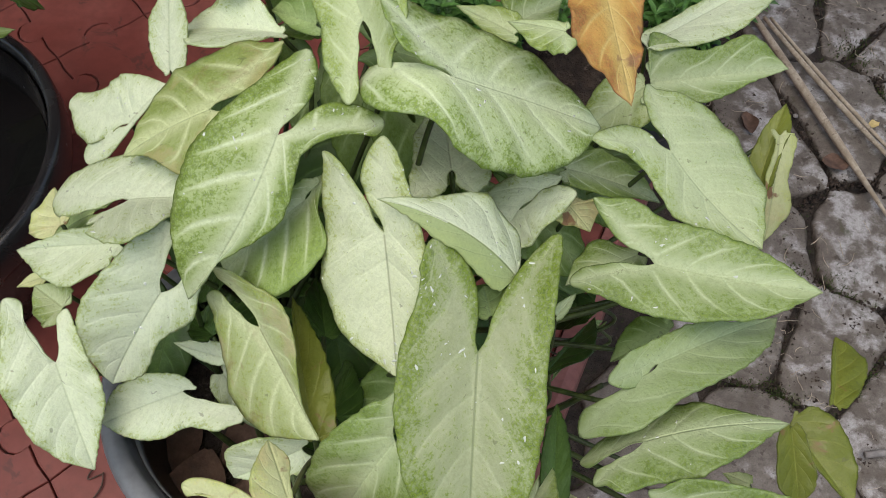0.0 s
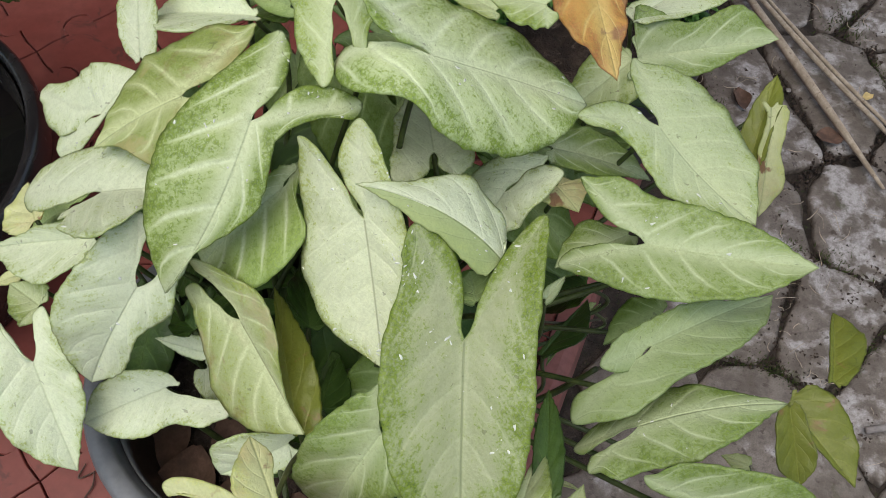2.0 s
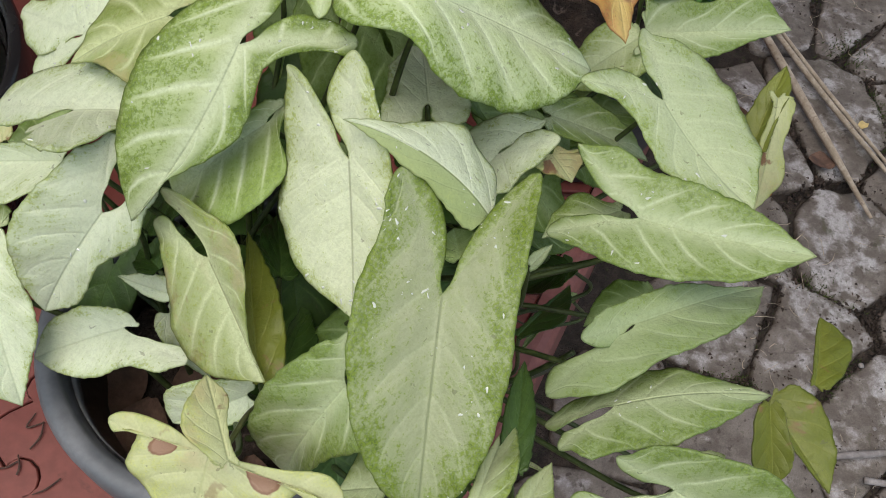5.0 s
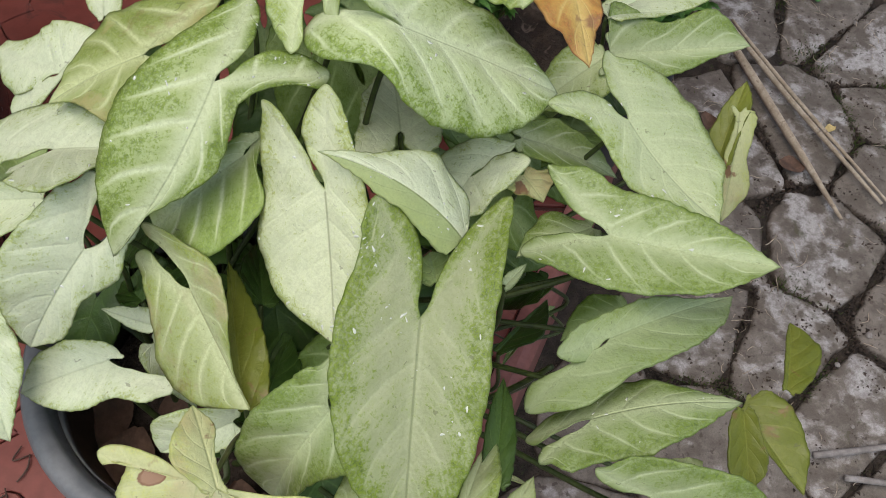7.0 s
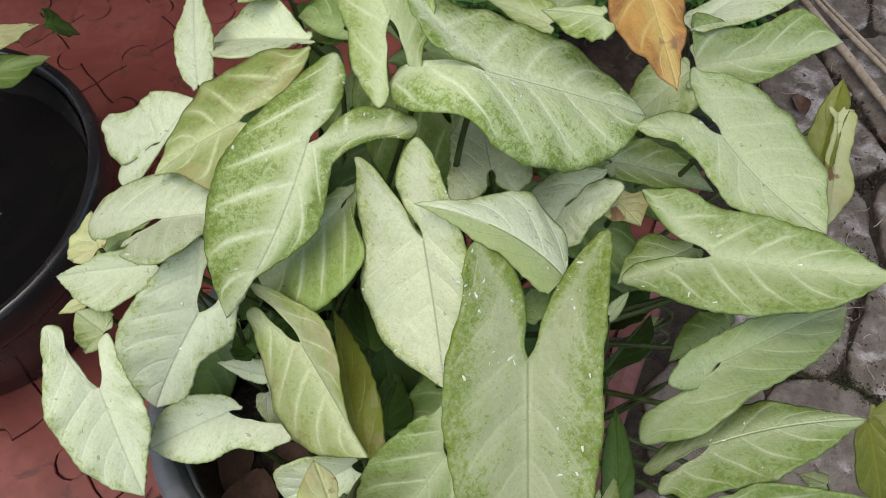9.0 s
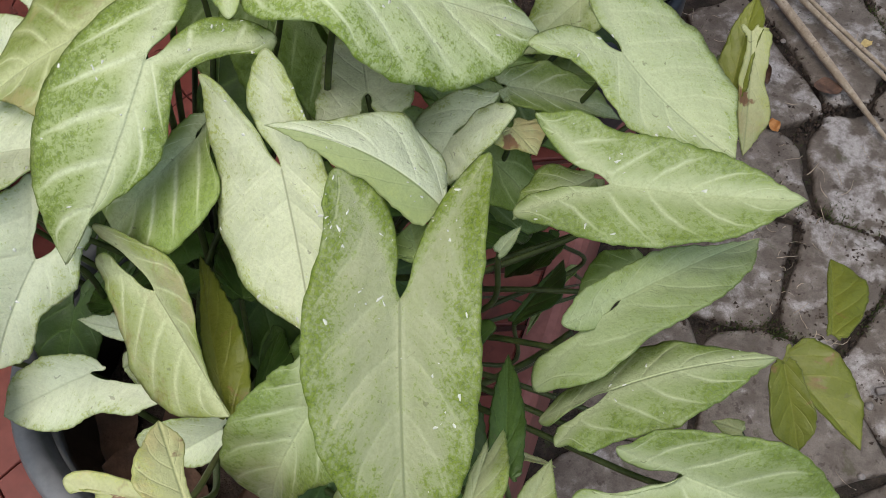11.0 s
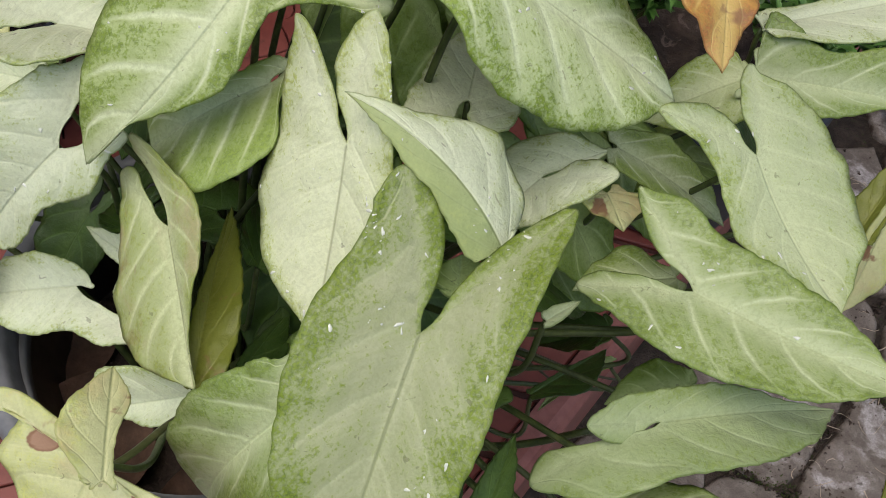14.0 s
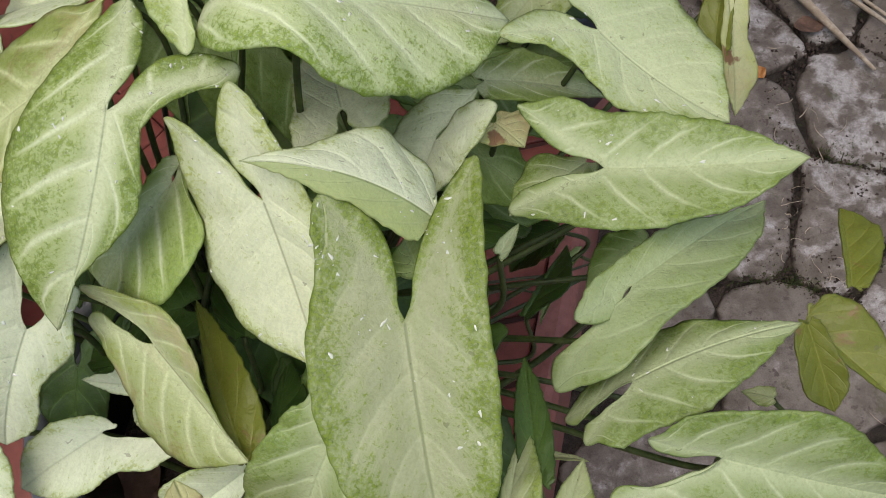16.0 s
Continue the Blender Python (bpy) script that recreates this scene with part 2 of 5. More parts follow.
def plain(name, base, other, scale, rough=0.7, bump=0.3, depth=0.002, spot=None, warp=0.4, spec=0.4, low=0.35, high=0.65):
    m = Mat(name, rough, spec)
    a, b = m.noise(scale, 6.0, 0.6, warp=warp), m.noise(scale * 6.5, 5.0, 0.6)
    col = m.mix(m.ramp(a, low, high), base, other)
    col = m.mix(m.maths("MULTIPLY", m.ramp(b, 0.35, 0.7), 0.35), col, tuple(0.55 * c for c in base))
    if spot:
        col = m.mix(m.maths("MULTIPLY", m.ramp(m.noise(scale * 2.3, 4.0, 0.65, warp=1.0), 0.58, 0.68), 0.8), col, spot)
    m.colour(col)
    m.plug(m.bsdf.inputs["Roughness"], m.ramp(a, 0.2, 0.8, rough - 0.08, rough + 0.1))
    m.bump(m.maths("ADD", a, m.maths("MULTIPLY", b, 0.5)), bump, depth)
    return m


STALK = plain("stalk", (0.032, 0.052, 0.014), (0.075, 0.105, 0.030), 60.0, 0.45).mat
STALK_PALE = plain("stalk_pale", (0.10, 0.115, 0.045), (0.16, 0.17, 0.07), 60.0, 0.45).mat
STALK_DARK = plain("stalk_dark", (0.05, 0.045, 0.025), (0.09, 0.09, 0.04), 60.0, 0.5).mat
def stone_material():
    """Old paving concrete: bleached worn patches, brown dirt that creeps in from the joints, pits and lichen."""
    m = Mat("paving_concrete", 0.88, 0.25)
    worn, rnd = m.attribute("worn"), m.random()
    big, mid, fine, grit = m.noise(8.0, 3.0, 0.55, warp=0.2), m.noise(28.0, 5.0, 0.6, warp=0.2), m.noise(120.0, 4.0, 0.6), m.noise(560.0, 3.0, 0.6)
    dirt = m.mix(m.ramp(mid, 0.35, 0.65), (0.130, 0.112, 0.095), (0.215, 0.190, 0.168))
    dirt = m.mix(m.ramp(fine, 0.52, 0.7, 0.0, 0.5), dirt, (0.075, 0.060, 0.050))
    clean = m.mix(m.ramp(fine, 0.3, 0.62), (0.27, 0.255, 0.245), (0.50, 0.485, 0.485))
    reach = m.maths("ADD", m.maths("MULTIPLY", worn, 0.28), m.maths("ADD", m.maths("MULTIPLY", big, 1.3), m.maths("MULTIPLY", m.maths("SUBTRACT", mid, 0.5), 1.5)))
    reach = m.maths("ADD", reach, m.maths("MULTIPLY", m.maths("SUBTRACT", rnd, 0.5), 0.45))
    col = m.mix(m.ramp(reach, 0.90, 1.22, 0.0, 0.85), dirt, clean)
    rim = m.ramp(m.maths("ADD", worn, m.maths("MULTIPLY", m.maths("SUBTRACT", mid, 0.5), 0.9)), 0.0, 0.26, 0.9, 0.0)
    col = m.mix(rim, col, m.mix(m.ramp(fine, 0.4, 0.6), (0.045, 0.035, 0.028), (0.10, 0.082, 0.066)))
    col = m.mix(m.ramp(m.noise(64.0, 3.0, 0.55, warp=0.3), 0.62, 0.68, 0.0, 0.7), col, (0.065, 0.052, 0.044))
    col = m.mix(m.ramp(m.noise(21.0, 5.0, 0.7, warp=0.5), 0.60, 0.68, 0.0, 0.45), col, (0.070, 0.080, 0.035))
    col = m.mix(m.ramp(grit, 0.35, 0.65, 0.25, 0.0), col, (0.06, 0.052, 0.046))
    m.colour(col)
    m.bump(m.maths("ADD", mid, m.maths("ADD", m.maths("MULTIPLY", fine, 0.6), m.maths("MULTIPLY", grit, 0.2))), 0.55, 0.004)
    return m.mat


STONE = stone_material()
SOIL = plain("soil", (0.032, 0.023, 0.018), (0.085, 0.062, 0.050), 30.0, 0.95, 1.0, 0.01, spot=(0.16, 0.12, 0.10)).mat
JOINT = plain("joint_earth", (0.020, 0.016, 0.012), (0.060, 0.046, 0.037), 45.0, 0.95, 1.0, 0.008, spot=(0.035, 0.050, 0.014)).mat
RED = plain("red_cement", (0.165, 0.042, 0.033), (0.215, 0.064, 0.050), 9.0, 0.46, 0.35, 0.0012, spot=(0.085, 0.030, 0.025), spec=0.4).mat
RED_JOINT = plain("red_joint", (0.055, 0.02, 0.017), (0.075, 0.028, 0.024), 30.0, 0.8).mat
NOSING = plain("nosing_cement", (0.19, 0.060, 0.050), (0.29, 0.115, 0.098), 14.0, 0.6).mat
GREY_PLASTIC = plain("grey_plastic", (0.125, 0.135, 0.145), (0.165, 0.175, 0.185), 20.0, 0.42, 0.15, 0.0006).mat
BLACK_PLASTIC = plain("black_plastic", (0.012, 0.012, 0.013), (0.02, 0.02, 0.02), 20.0, 0.22, 0.1, 0.0005, spec=0.6).mat
WATER = Mat("dark_water", 0.05, 0.35).colour((0.006, 0.006, 0.006)).mat
BLUE_PLASTIC = plain("blue_plastic", (0.015, 0.022, 0.034), (0.022, 0.030, 0.042), 20.0, 0.4, 0.15, 0.0006).mat
PLASTER = plain("plaster", (0.20, 0.10, 0.09), (0.25, 0.14, 0.12), 5.0, 0.85).mat
STRAW = plain("dry_stalk", (0.33, 0.27, 0.20), (0.50, 0.43, 0.34), 40.0, 0.8, 0.5, 0.002, spot=(0.20, 0.15, 0.11)).mat


# ---------------------------------------------------------------- helpers
def part(name, bm, material, parent=None, label=""):
    """Links a bmesh as one object under its thing."""
    me = bpy.data.meshes.new(name)
    bm.to_mesh(me)
    bm.free()
    me.materials.append(material)
    ob = new(name, me)
    ob.parent = parent
    if label:
        ob["label"] = label
    return ob


def smooth(ob):
    ob.data.polygons.foreach_set("use_smooth", [True] * len(ob.data.polygons))
    return ob


def thing(name, at=(0, 0, 0), **tags):
    ob = new(name)
    ob.location = at
    ob.empty_display_size = 0.05
    return tagged(ob, **tags)


def mesh_part(name, verts, faces, material, parent=None, label=""):
    me = bpy.data.meshes.new(name)
    me.from_pydata([tuple(v) for v in verts], [], faces)
    me.materials.append(material)
    me.polygons.foreach_set("use_smooth", [True] * len(me.polygons))
    ob = new(name, me)
    ob.parent = parent
    if label:
        ob["label"] = label
    return ob


def spline(points, n):
    """A smooth curve through a few points."""
    p = np.array(points, float)
    p = np.vstack([2 * p[0] - p[1], p, 2 * p[-1] - p[-2]])
    out = []
    for i in range(1, len(p) - 2):
        for t in np.linspace(0, 1, n, endpoint=False):
            out.append(0.5 * (2 * p[i] + (p[i + 1] - p[i - 1]) * t + (2 * p[i - 1] - 5 * p[i] + 4 * p[i + 1] - p[i + 2]) * t * t + (3 * p[i] - p[i - 1] - 3 * p[i + 1] + p[i + 2]) * t ** 3))
    out.append(p[-2])
    return np.array(out)


def tube(points, radii, sides=8):
    """Vertices and faces of a tapered tube with closed ends."""
    points, k = np.asarray(points, float), len(points)
    radii = np.interp(np.linspace(0, 1, k), np.linspace(0, 1, len(radii)), radii)
    verts, faces = [], []
    tang = np.gradient(points, axis=0)
    tang /= np.linalg.norm(tang, axis=1)[:, None] + 1e-9
    side = np.cross(tang[0], (0.3, 0.2, 0.9))
    for p, t, r in zip(points, tang, radii):
        side = side - t * (side @ t)
        side /= np.linalg.norm(side) + 1e-9
        up = np.cross(t, side)
        for a in np.linspace(0, 2 * math.pi, sides, endpoint=False):
            verts.append(p + r * (math.cos(a) * side + math.sin(a) * up))
    for i in range(k - 1):
        for j in range(sides):
            faces.append((i * sides + j, i * sides + (j + 1) % sides, (i + 1) * sides + (j + 1) % sides, (i + 1) * sides + j))
    faces += [tuple(range(sides))[::-1], tuple(range((k - 1) * sides, k * sides))]
    return verts, faces


# ---------------------------------------------------------------- the leaf
CUP = 0.045


def swept(points, counts):
    """A smooth plan curve through a few points (centripetal), with a number of steps for each span."""
    p = np.array(points, float)
    p = np.vstack([2 * p[0] - p[1], p, 2 * p[-1] - p[-2]])
    out = []
    for i, n in enumerate(counts, 1):
        a, b, c, d = p[i - 1:i + 3]
        k = np.cumsum([0.0] + [max(math.hypot(*(v - u)), 1e-6) ** 0.5 for u, v in ((a, b), (b, c), (c, d))])
        t = np.linspace(k[1], k[2], n, endpoint=False)[:, None]
        ab, bc, cd = ((k[j + 1] - t) / (k[j + 1] - k[j]) * u + (t - k[j]) / (k[j + 1] - k[j]) * v for j, (u, v) in enumerate(((a, b), (b, c), (c, d))))
        first, second = (k[2] - t) / k[2] * ab + t / k[2] * bc, (k[3] - t) / (k[3] - k[1]) * bc + (t - k[1]) / (k[3] - k[1]) * cd
        out.append((k[2] - t) / (k[2] - k[1]) * first + (t - k[1]) / (k[2] - k[1]) * second)
    return np.vstack(out + [p[-2:-1]])


def half_outline(length, half):
    """The flat outline of half an arrowhead blade: outer margin from the lobe's tip to the leaf's tip, inner margin of the lobe, lobe tip."""
    back, out, inner, shoulder, blunt, w0, w1, w2 = half[:8]
    p, wide = np.array((-back, out)), np.array((0.04 * length, w0))
    lobe, gap = max(math.hypot(back, out), 1e-4), wide - p
    across = np.array((-gap[1], gap[0]))
    notch = 0.5 * p - np.array((out, back)) * inner
    neck, aside = p * (1 - 0.9 * blunt), np.array((out, back)) * blunt
    line = swept([(0, 0), notch, neck - aside, p, neck + aside, p + 0.45 * gap + across * shoulder, wide, (0.36 * length, w1), (0.72 * length, w2), (length, 0)], (7, 6, 4, 4, 7, 9, 13, 13, 14))
    return line[17:], line[17::-1].copy(), p


def bent(flat, side, length, arch, half):
    fold, curl, drop = (radians(v) for v in half[8:11])
    x, y = flat[..., 0], flat[..., 1]
    lift = fold + curl * y / (2 * CUP)
    turn = np.where(x >= 0, radians(arch) * x / length, drop * x / max(math.hypot(half[0], half[1]), 1e-3))
    sign = np.sign(np.where(x >= 0, arch, drop))
    z = y * np.sin(lift)
    return np.stack([x * np.cos(turn / 2) + z * np.sin(turn), side * y * np.cos(lift), -np.abs(x) * np.sin(np.abs(turn) / 2) * sign + z * np.cos(turn)], -1)


def blade(name, parent, look_name, at, turn, length, arch, left, right, label="", wave=0.0012, seed=0, veins=6.5, turned_up=None):
    """An arrowhead leaf with two lobes: midrib, pleated side veins, wavy margin, real thickness."""
    rng = np.random.default_rng(seed)
    verts, faces, across, along, near, border = [], [], [], [], [], []
    for side, half in ((1, left), (-1, right)):
        margin, inner, p = half_outline(length, half)
        m, k0 = len(margin), 20
        i = np.arange(m)
        spine = np.where((i < k0)[:, None], p * (1 - i / k0)[:, None], np.stack([length * (i - k0) / (m - 1 - k0), 0 * i], 1))
        phase = rng.uniform(0, 6.28, 6)
        # small nicks and swellings of the margin
        ragged = 0.00055 * np.sin(i * 0.9 + phase[3]) * np.sin(i * 0.37 + phase[4]) + 0.0004 * np.sin(i * 1.9 + phase[5]) + rng.normal(0, 0.00012, m)
        ragged = ragged * 0.8 * min(1.0, length / 0.1)
        off = margin - spine
        margin = margin + off / (np.hypot(off[:, 0], off[:, 1])[:, None] + 1e-5) * (ragged * np.sin(math.pi * np.minimum(1, np.minimum(i / 8, (m - 1 - i) / 6)) / 2))[:, None]
        # the rounded notch where the stalk joins
        far = np.hypot(inner[:, 0], inner[:, 1])
        notch = min(0.015, 0.42 * far.max())
        for line in (spine[:k0 + 1], inner):
            d = np.hypot(line[:, 0], line[:, 1])
            line[:, 1] += 0.12 * notch * np.sin(math.pi * np.clip(d / notch, 0, 1)) ** 0.7
        sheet = np.stack([np.interp(np.linspace(0, 17, k0 + 1), np.arange(18), inner[:, n]) for n in (0, 1)], 1)
        inner = sheet
        for edge, spin, nv, lobe in ((margin, spine, 11, False), (inner, spine[:k0 + 1], 7, True)):
            k = len(edge)
            v = np.linspace(0, 1, nv)
            flat = spin[:, None, :] * (1 - v)[None, :, None] + edge[:, None, :] * v[None, :, None]
            u = np.linspace(0, 1, k)
            grid = bent(flat, side, length, arch, half)
            width = np.linalg.norm(edge - spin, axis=1)[:, None] * np.ones((1, nv))
            rows = u[:, None] * veins * (1.0 if not lobe else 0.45) - (0.0 if lobe else 1.35) * v[None, :] ** 1.25
            pleat = 0.034 * width * np.abs(np.sin(math.pi * rows)) * np.sin(math.pi * np.clip(v, 0, 1) ** 0.8)[None, :] ** 1.6
            ripple = wave * (v[None, :] ** 2.5) * (np.sin(u[:, None] * 23 + phase[0]) + 0.7 * np.sin(u[:, None] * 41 + phase[1])) * np.minimum(1, width / 0.02)
            swell = 0.028 * width * np.sin(u[:, None] * 5 + phase[2]) * v[None, :] ** 1.5
            grid[..., 2] += pleat + ripple + swell - 0.00025 * (1 - np.minimum(1, v[None, :] * width / 0.006)) ** 2
            base = len(verts)
            verts += list(grid.reshape(-1, 3))
            across += list((np.ones((k, 1)) * v[None, :] * np.minimum(1, width / 0.012) ** 0.3).reshape(-1))
            along += list((rows + (20.5 if lobe else 0.5)).reshape(-1))
            away = 0.0011 * np.ones((k, 1)) if lobe else 0.0011 * (np.arange(k) < k0)[:, None]
            near += list((np.linalg.norm(flat - spin[:, None, :], axis=2) + away).reshape(-1))
            border += list((width * (1 - v)[None, :]).reshape(-1))
            for i in range(k - 1):
                for j in range(nv - 1):
                    q = (base + i * nv + j, base + (i + 1) * nv + j, base + (i + 1) * nv + j + 1, base + i * nv + j + 1)
                    faces.append(q[::-1] if (side > 0) != lobe else q)
    verts = np.array(verts)
    me = bpy.data.meshes.new(name)
    me.from_pydata([tuple(v) for v in verts], [], faces)
    for key, values in (("across", across), ("along", along), ("near_rib", near), ("border", border)):
        me.attributes.new(key, "FLOAT", "POINT").data.foreach_set("value", [float(c) for c in values])
    bm = bmesh.new()
    bm.from_mesh(me)
    bmesh.ops.remove_doubles(bm, verts=bm.verts, dist=1e-5)
    bmesh.ops.recalc_face_normals(bm, faces=bm.faces)
    bm.normal_update()
    if sum(f.normal.z * f.calc_area() for f in bm.faces) < 0:
        bmesh.ops.reverse_faces(bm, faces=bm.faces)
    top = list(bm.verts)
    rim = [(e.verts[0], e.verts[1], e.link_faces[0]) for e in bm.edges if len(e.link_faces) == 1]
    under = {}
    layers = [bm.verts.layers.float[key] for key in ("across", "along", "near_rib", "border")]
    for v in top:
        w = bm.verts.new(v.co - v.normal * 0.0007)
        for layer in layers:
            w[layer] = v[layer]
        under[v] = w
    for f in list(bm.faces):
        bm.faces.new([under[v] for v in reversed(f.verts)])
    for a, c, f in rim:
        order = list(f.verts)
        if order[(order.index(a) + 1) % len(order)] != c:
            a, c = c, a
        bm.faces.new((c, a, under[a], under[c]))
    bm.to_mesh(me)
    bm.free()
    me.materials.append(LOOKS[look_name])
    if turned_up:
        # the half that is folded over shows its plain underside
        me.materials.append(LOOKS[turned_up])
        me.polygons.foreach_set("material_index", [1 if f.center.y > 0.0004 else 0 for f in me.polygons])
    me.polygons.foreach_set("use_smooth", [True] * len(me.polygons))
    ob = new(name, me)
    h, p, b = (radians(c) for c in turn)
    ob.matrix_world = Matrix.Translation(at) @ Matrix.Rotation(h, 4, "Z") @ Matrix.Rotation(-p, 4, "Y") @ Matrix.Rotation(b, 4, "X")
    ob.parent = parent
    if label:
        ob["label"] = label
    return ob


def stalk(parent, leaf_ob, foot, sag=0.02, thick=0.0020, material=None):
    """The petiole, from the blade's base down to the pot."""
    m = leaf_ob.matrix_world
    top = np.array(m @ Vector((0.001, 0, -0.0022)))
    back = np.array(m.to_3x3() @ Vector((-0.35, 0, -0.5))) + np.array((0, 0, -1.3))
    foot = np.array(foot)
    reach = np.linalg.norm(top - foot)
    pts = spline([top, top + back * min(0.03, reach * 0.2), top * (0.45, 0.45, 0.55) + foot * (0.55, 0.55, 0.45) + (0, 0.01, -sag * 0.5), foot], 8)
    v, f = tube(pts, (thick * 0.8, thick, thick * 1.5), 8)
    return mesh_part("stalk", v, f, material or STALK, parent)


# ---------------------------------------------------------------- ground and terrace
FLOOR = 0.36                       # the terrace stands this high over the paving
EDGE, WAY = Vector((0.149, 0.367)), Vector((0.40, 0.917)).normalized()
OUT = Vector((WAY.y, -WAY.x))


def on_terrace(s, d):
    """A plan point s metres along the terrace's edge and d metres inside it."""
    q = EDGE + WAY * s - OUT * d
    return q.x, q.y


def terrain():
    bm = bmesh.new()
    bmesh.ops.create_grid(bm, x_segments=180, y_segments=180, size=3.0)
    for v in bm.verts:
        v.co.z = -0.0075 + 0.0065 * noise.noise(v.co * 6) + 0.003 * noise.noise(v.co * 23)
    for x0, x1, y0, y1 in ((-60, -3, -60, 60), (3, 60, -60, 60), (-3, 3, 3, 60), (-3, 3, -60, -3)):
        bm.faces.new([bm.verts.new((x, y, -0.010)) for x, y in ((x0, y0), (x1, y0), (x1, y1), (x0, y1))])
    ob = smooth(part("ground", bm, JOINT))
    return tagged(ob, "dark damp earth with moss under the paving stones", "ground", kind="structure")


ground = terrain()


def cells(seeds, near):
    """Voronoi cells of plan points: each seed's polygon, clipped against its neighbours."""
    out = []
    for i, s in enumerate(seeds):
        if not near(s):
            continue
        poly = [s + Vector(c) * 0.35 for c in ((-1, -1), (1, -1), (1, 1), (-1, 1))]
        for j, o in enumerate(seeds):
            if i == j or (o - s).length > 0.8:
                continue
            mid, n = (s + o) / 2, (o - s).normalized()
            new_poly = []
            for a, b in zip(poly, poly[1:] + poly[:1]):
                da, db = (a - mid).dot(n), (b - mid).dot(n)
                if da <= 0:
                    new_poly.append(a)
                if da * db < 0:
                    new_poly.append(a + (b - a) * (da / (da - db)))
            poly = new_poly
        out.append((s, poly))
    return out


STONES = [(0.616, 0.573), (0.729, 0.761), (0.746, 1.014), (0.830, 1.336), (0.940, 1.218), (0.887, 0.905), (0.499, 0.629), (0.465, 0.399), (0.704, 0.472), (0.706, 1.362), (0.590, 0.970), (0.859, 0.637), (0.800, 0.360), (0.940, 1.050)]


def paving_stone(s, poly, parent, rng):
    """A worn concrete stone: bevelled top, uneven rim."""
    c = sum(poly, Vector((0, 0))) / len(poly)
    ring = []
    for a, b in zip(poly, poly[1:] + poly[:1]):
        for k in range(5):
            ring.append(a + (b - a) * (k / 5))
    for _ in range(1):
        ring = [(p + q * 2 + r) / 4 for p, q, r in zip(ring[-1:] + ring[:-1], ring, ring[1:] + ring[:1])]
    rows = []
    for gap, z in ((0.003, -0.03), (0.004, -0.006), (0.0065, 0.0), (0.013, 0.0018)):
        row = []
        for q in ring:
            d = (q - c)
            wob = 0.015 * noise.noise(Vector((q.x * 22, q.y * 22, 0.3))) + 0.004 * noise.noise(Vector((q.x * 60, q.y * 60, 1.3)))
            r = d * max(0.1, 1 - (gap + wob) / max(d.length, 0.02))
            # round the corners a little
            row.append(Vector((c.x + r.x, c.y + r.y, z + 0.002 * noise.noise(Vector((q.x * 40, q.y * 40, 2.0))))))
        rows.append(row)
    for f, z in ((0.6, 0.0036), (0.3, 0.004)):
        rows.append([Vector((c.x + (q.x - c.x) * f, c.y + (q.y - c.y) * f, z + 0.003 * noise.noise(Vector((q.x * 15 * f, q.y * 15, 4.0))))) for q in rows[3]])
    n = len(ring)
    verts = [v for r in rows for v in r] + [Vector((c.x, c.y, 0.0042))]
    faces = [(k * n + j, k * n + (j + 1) % n, (k + 1) * n + (j + 1) % n, (k + 1) * n + j) for k in range(len(rows) - 1) for j in range(n)]
    faces += [((len(rows) - 1) * n + j, (len(rows) - 1) * n + (j + 1) % n, len(verts) - 1) for j in range(n)]
    ob = mesh_part("paving_stone", verts, faces, STONE, parent)
    worn = [w for w in (0.0, 0.0, 0.12, 0.35, 0.75, 0.95) for _ in range(n)] + [1.0]
    ob.data.attributes.new("worn", "FLOAT", "POINT").data.foreach_set("value", worn)
    return ob


def paving():
    rng = random.Random(4)
    pave = thing("pavement", (0.6, 0.7, 0), label="interlocking grey concrete paving stones with dark mossy joints", category="pavement", kind="structure")
    seeds = [Vector(s) for s in STONES]
    for i in range(-6, 18):
        for j in range(-9, 14):
            q = Vector((0.32 + 0.20 * i + 0.10 * (j % 2) + rng.uniform(-0.03, 0.03), 0.1 + 0.17 * j + rng.uniform(-0.03, 0.03)))
            if all((q - s).length > 0.15 for s in seeds):
                seeds.append(q)
    ok = lambda s: (s - EDGE).dot(OUT) > 0.07 and -1.0 < s.y < 2.2 and s.x < 2.5
    for s, poly in cells(seeds, ok):
        ob = paving_stone(s, poly, None, rng)
        ob.parent = pave
        ob.matrix_parent_inverse = Matrix.Translation((-0.6, -0.7, 0))
    return pave


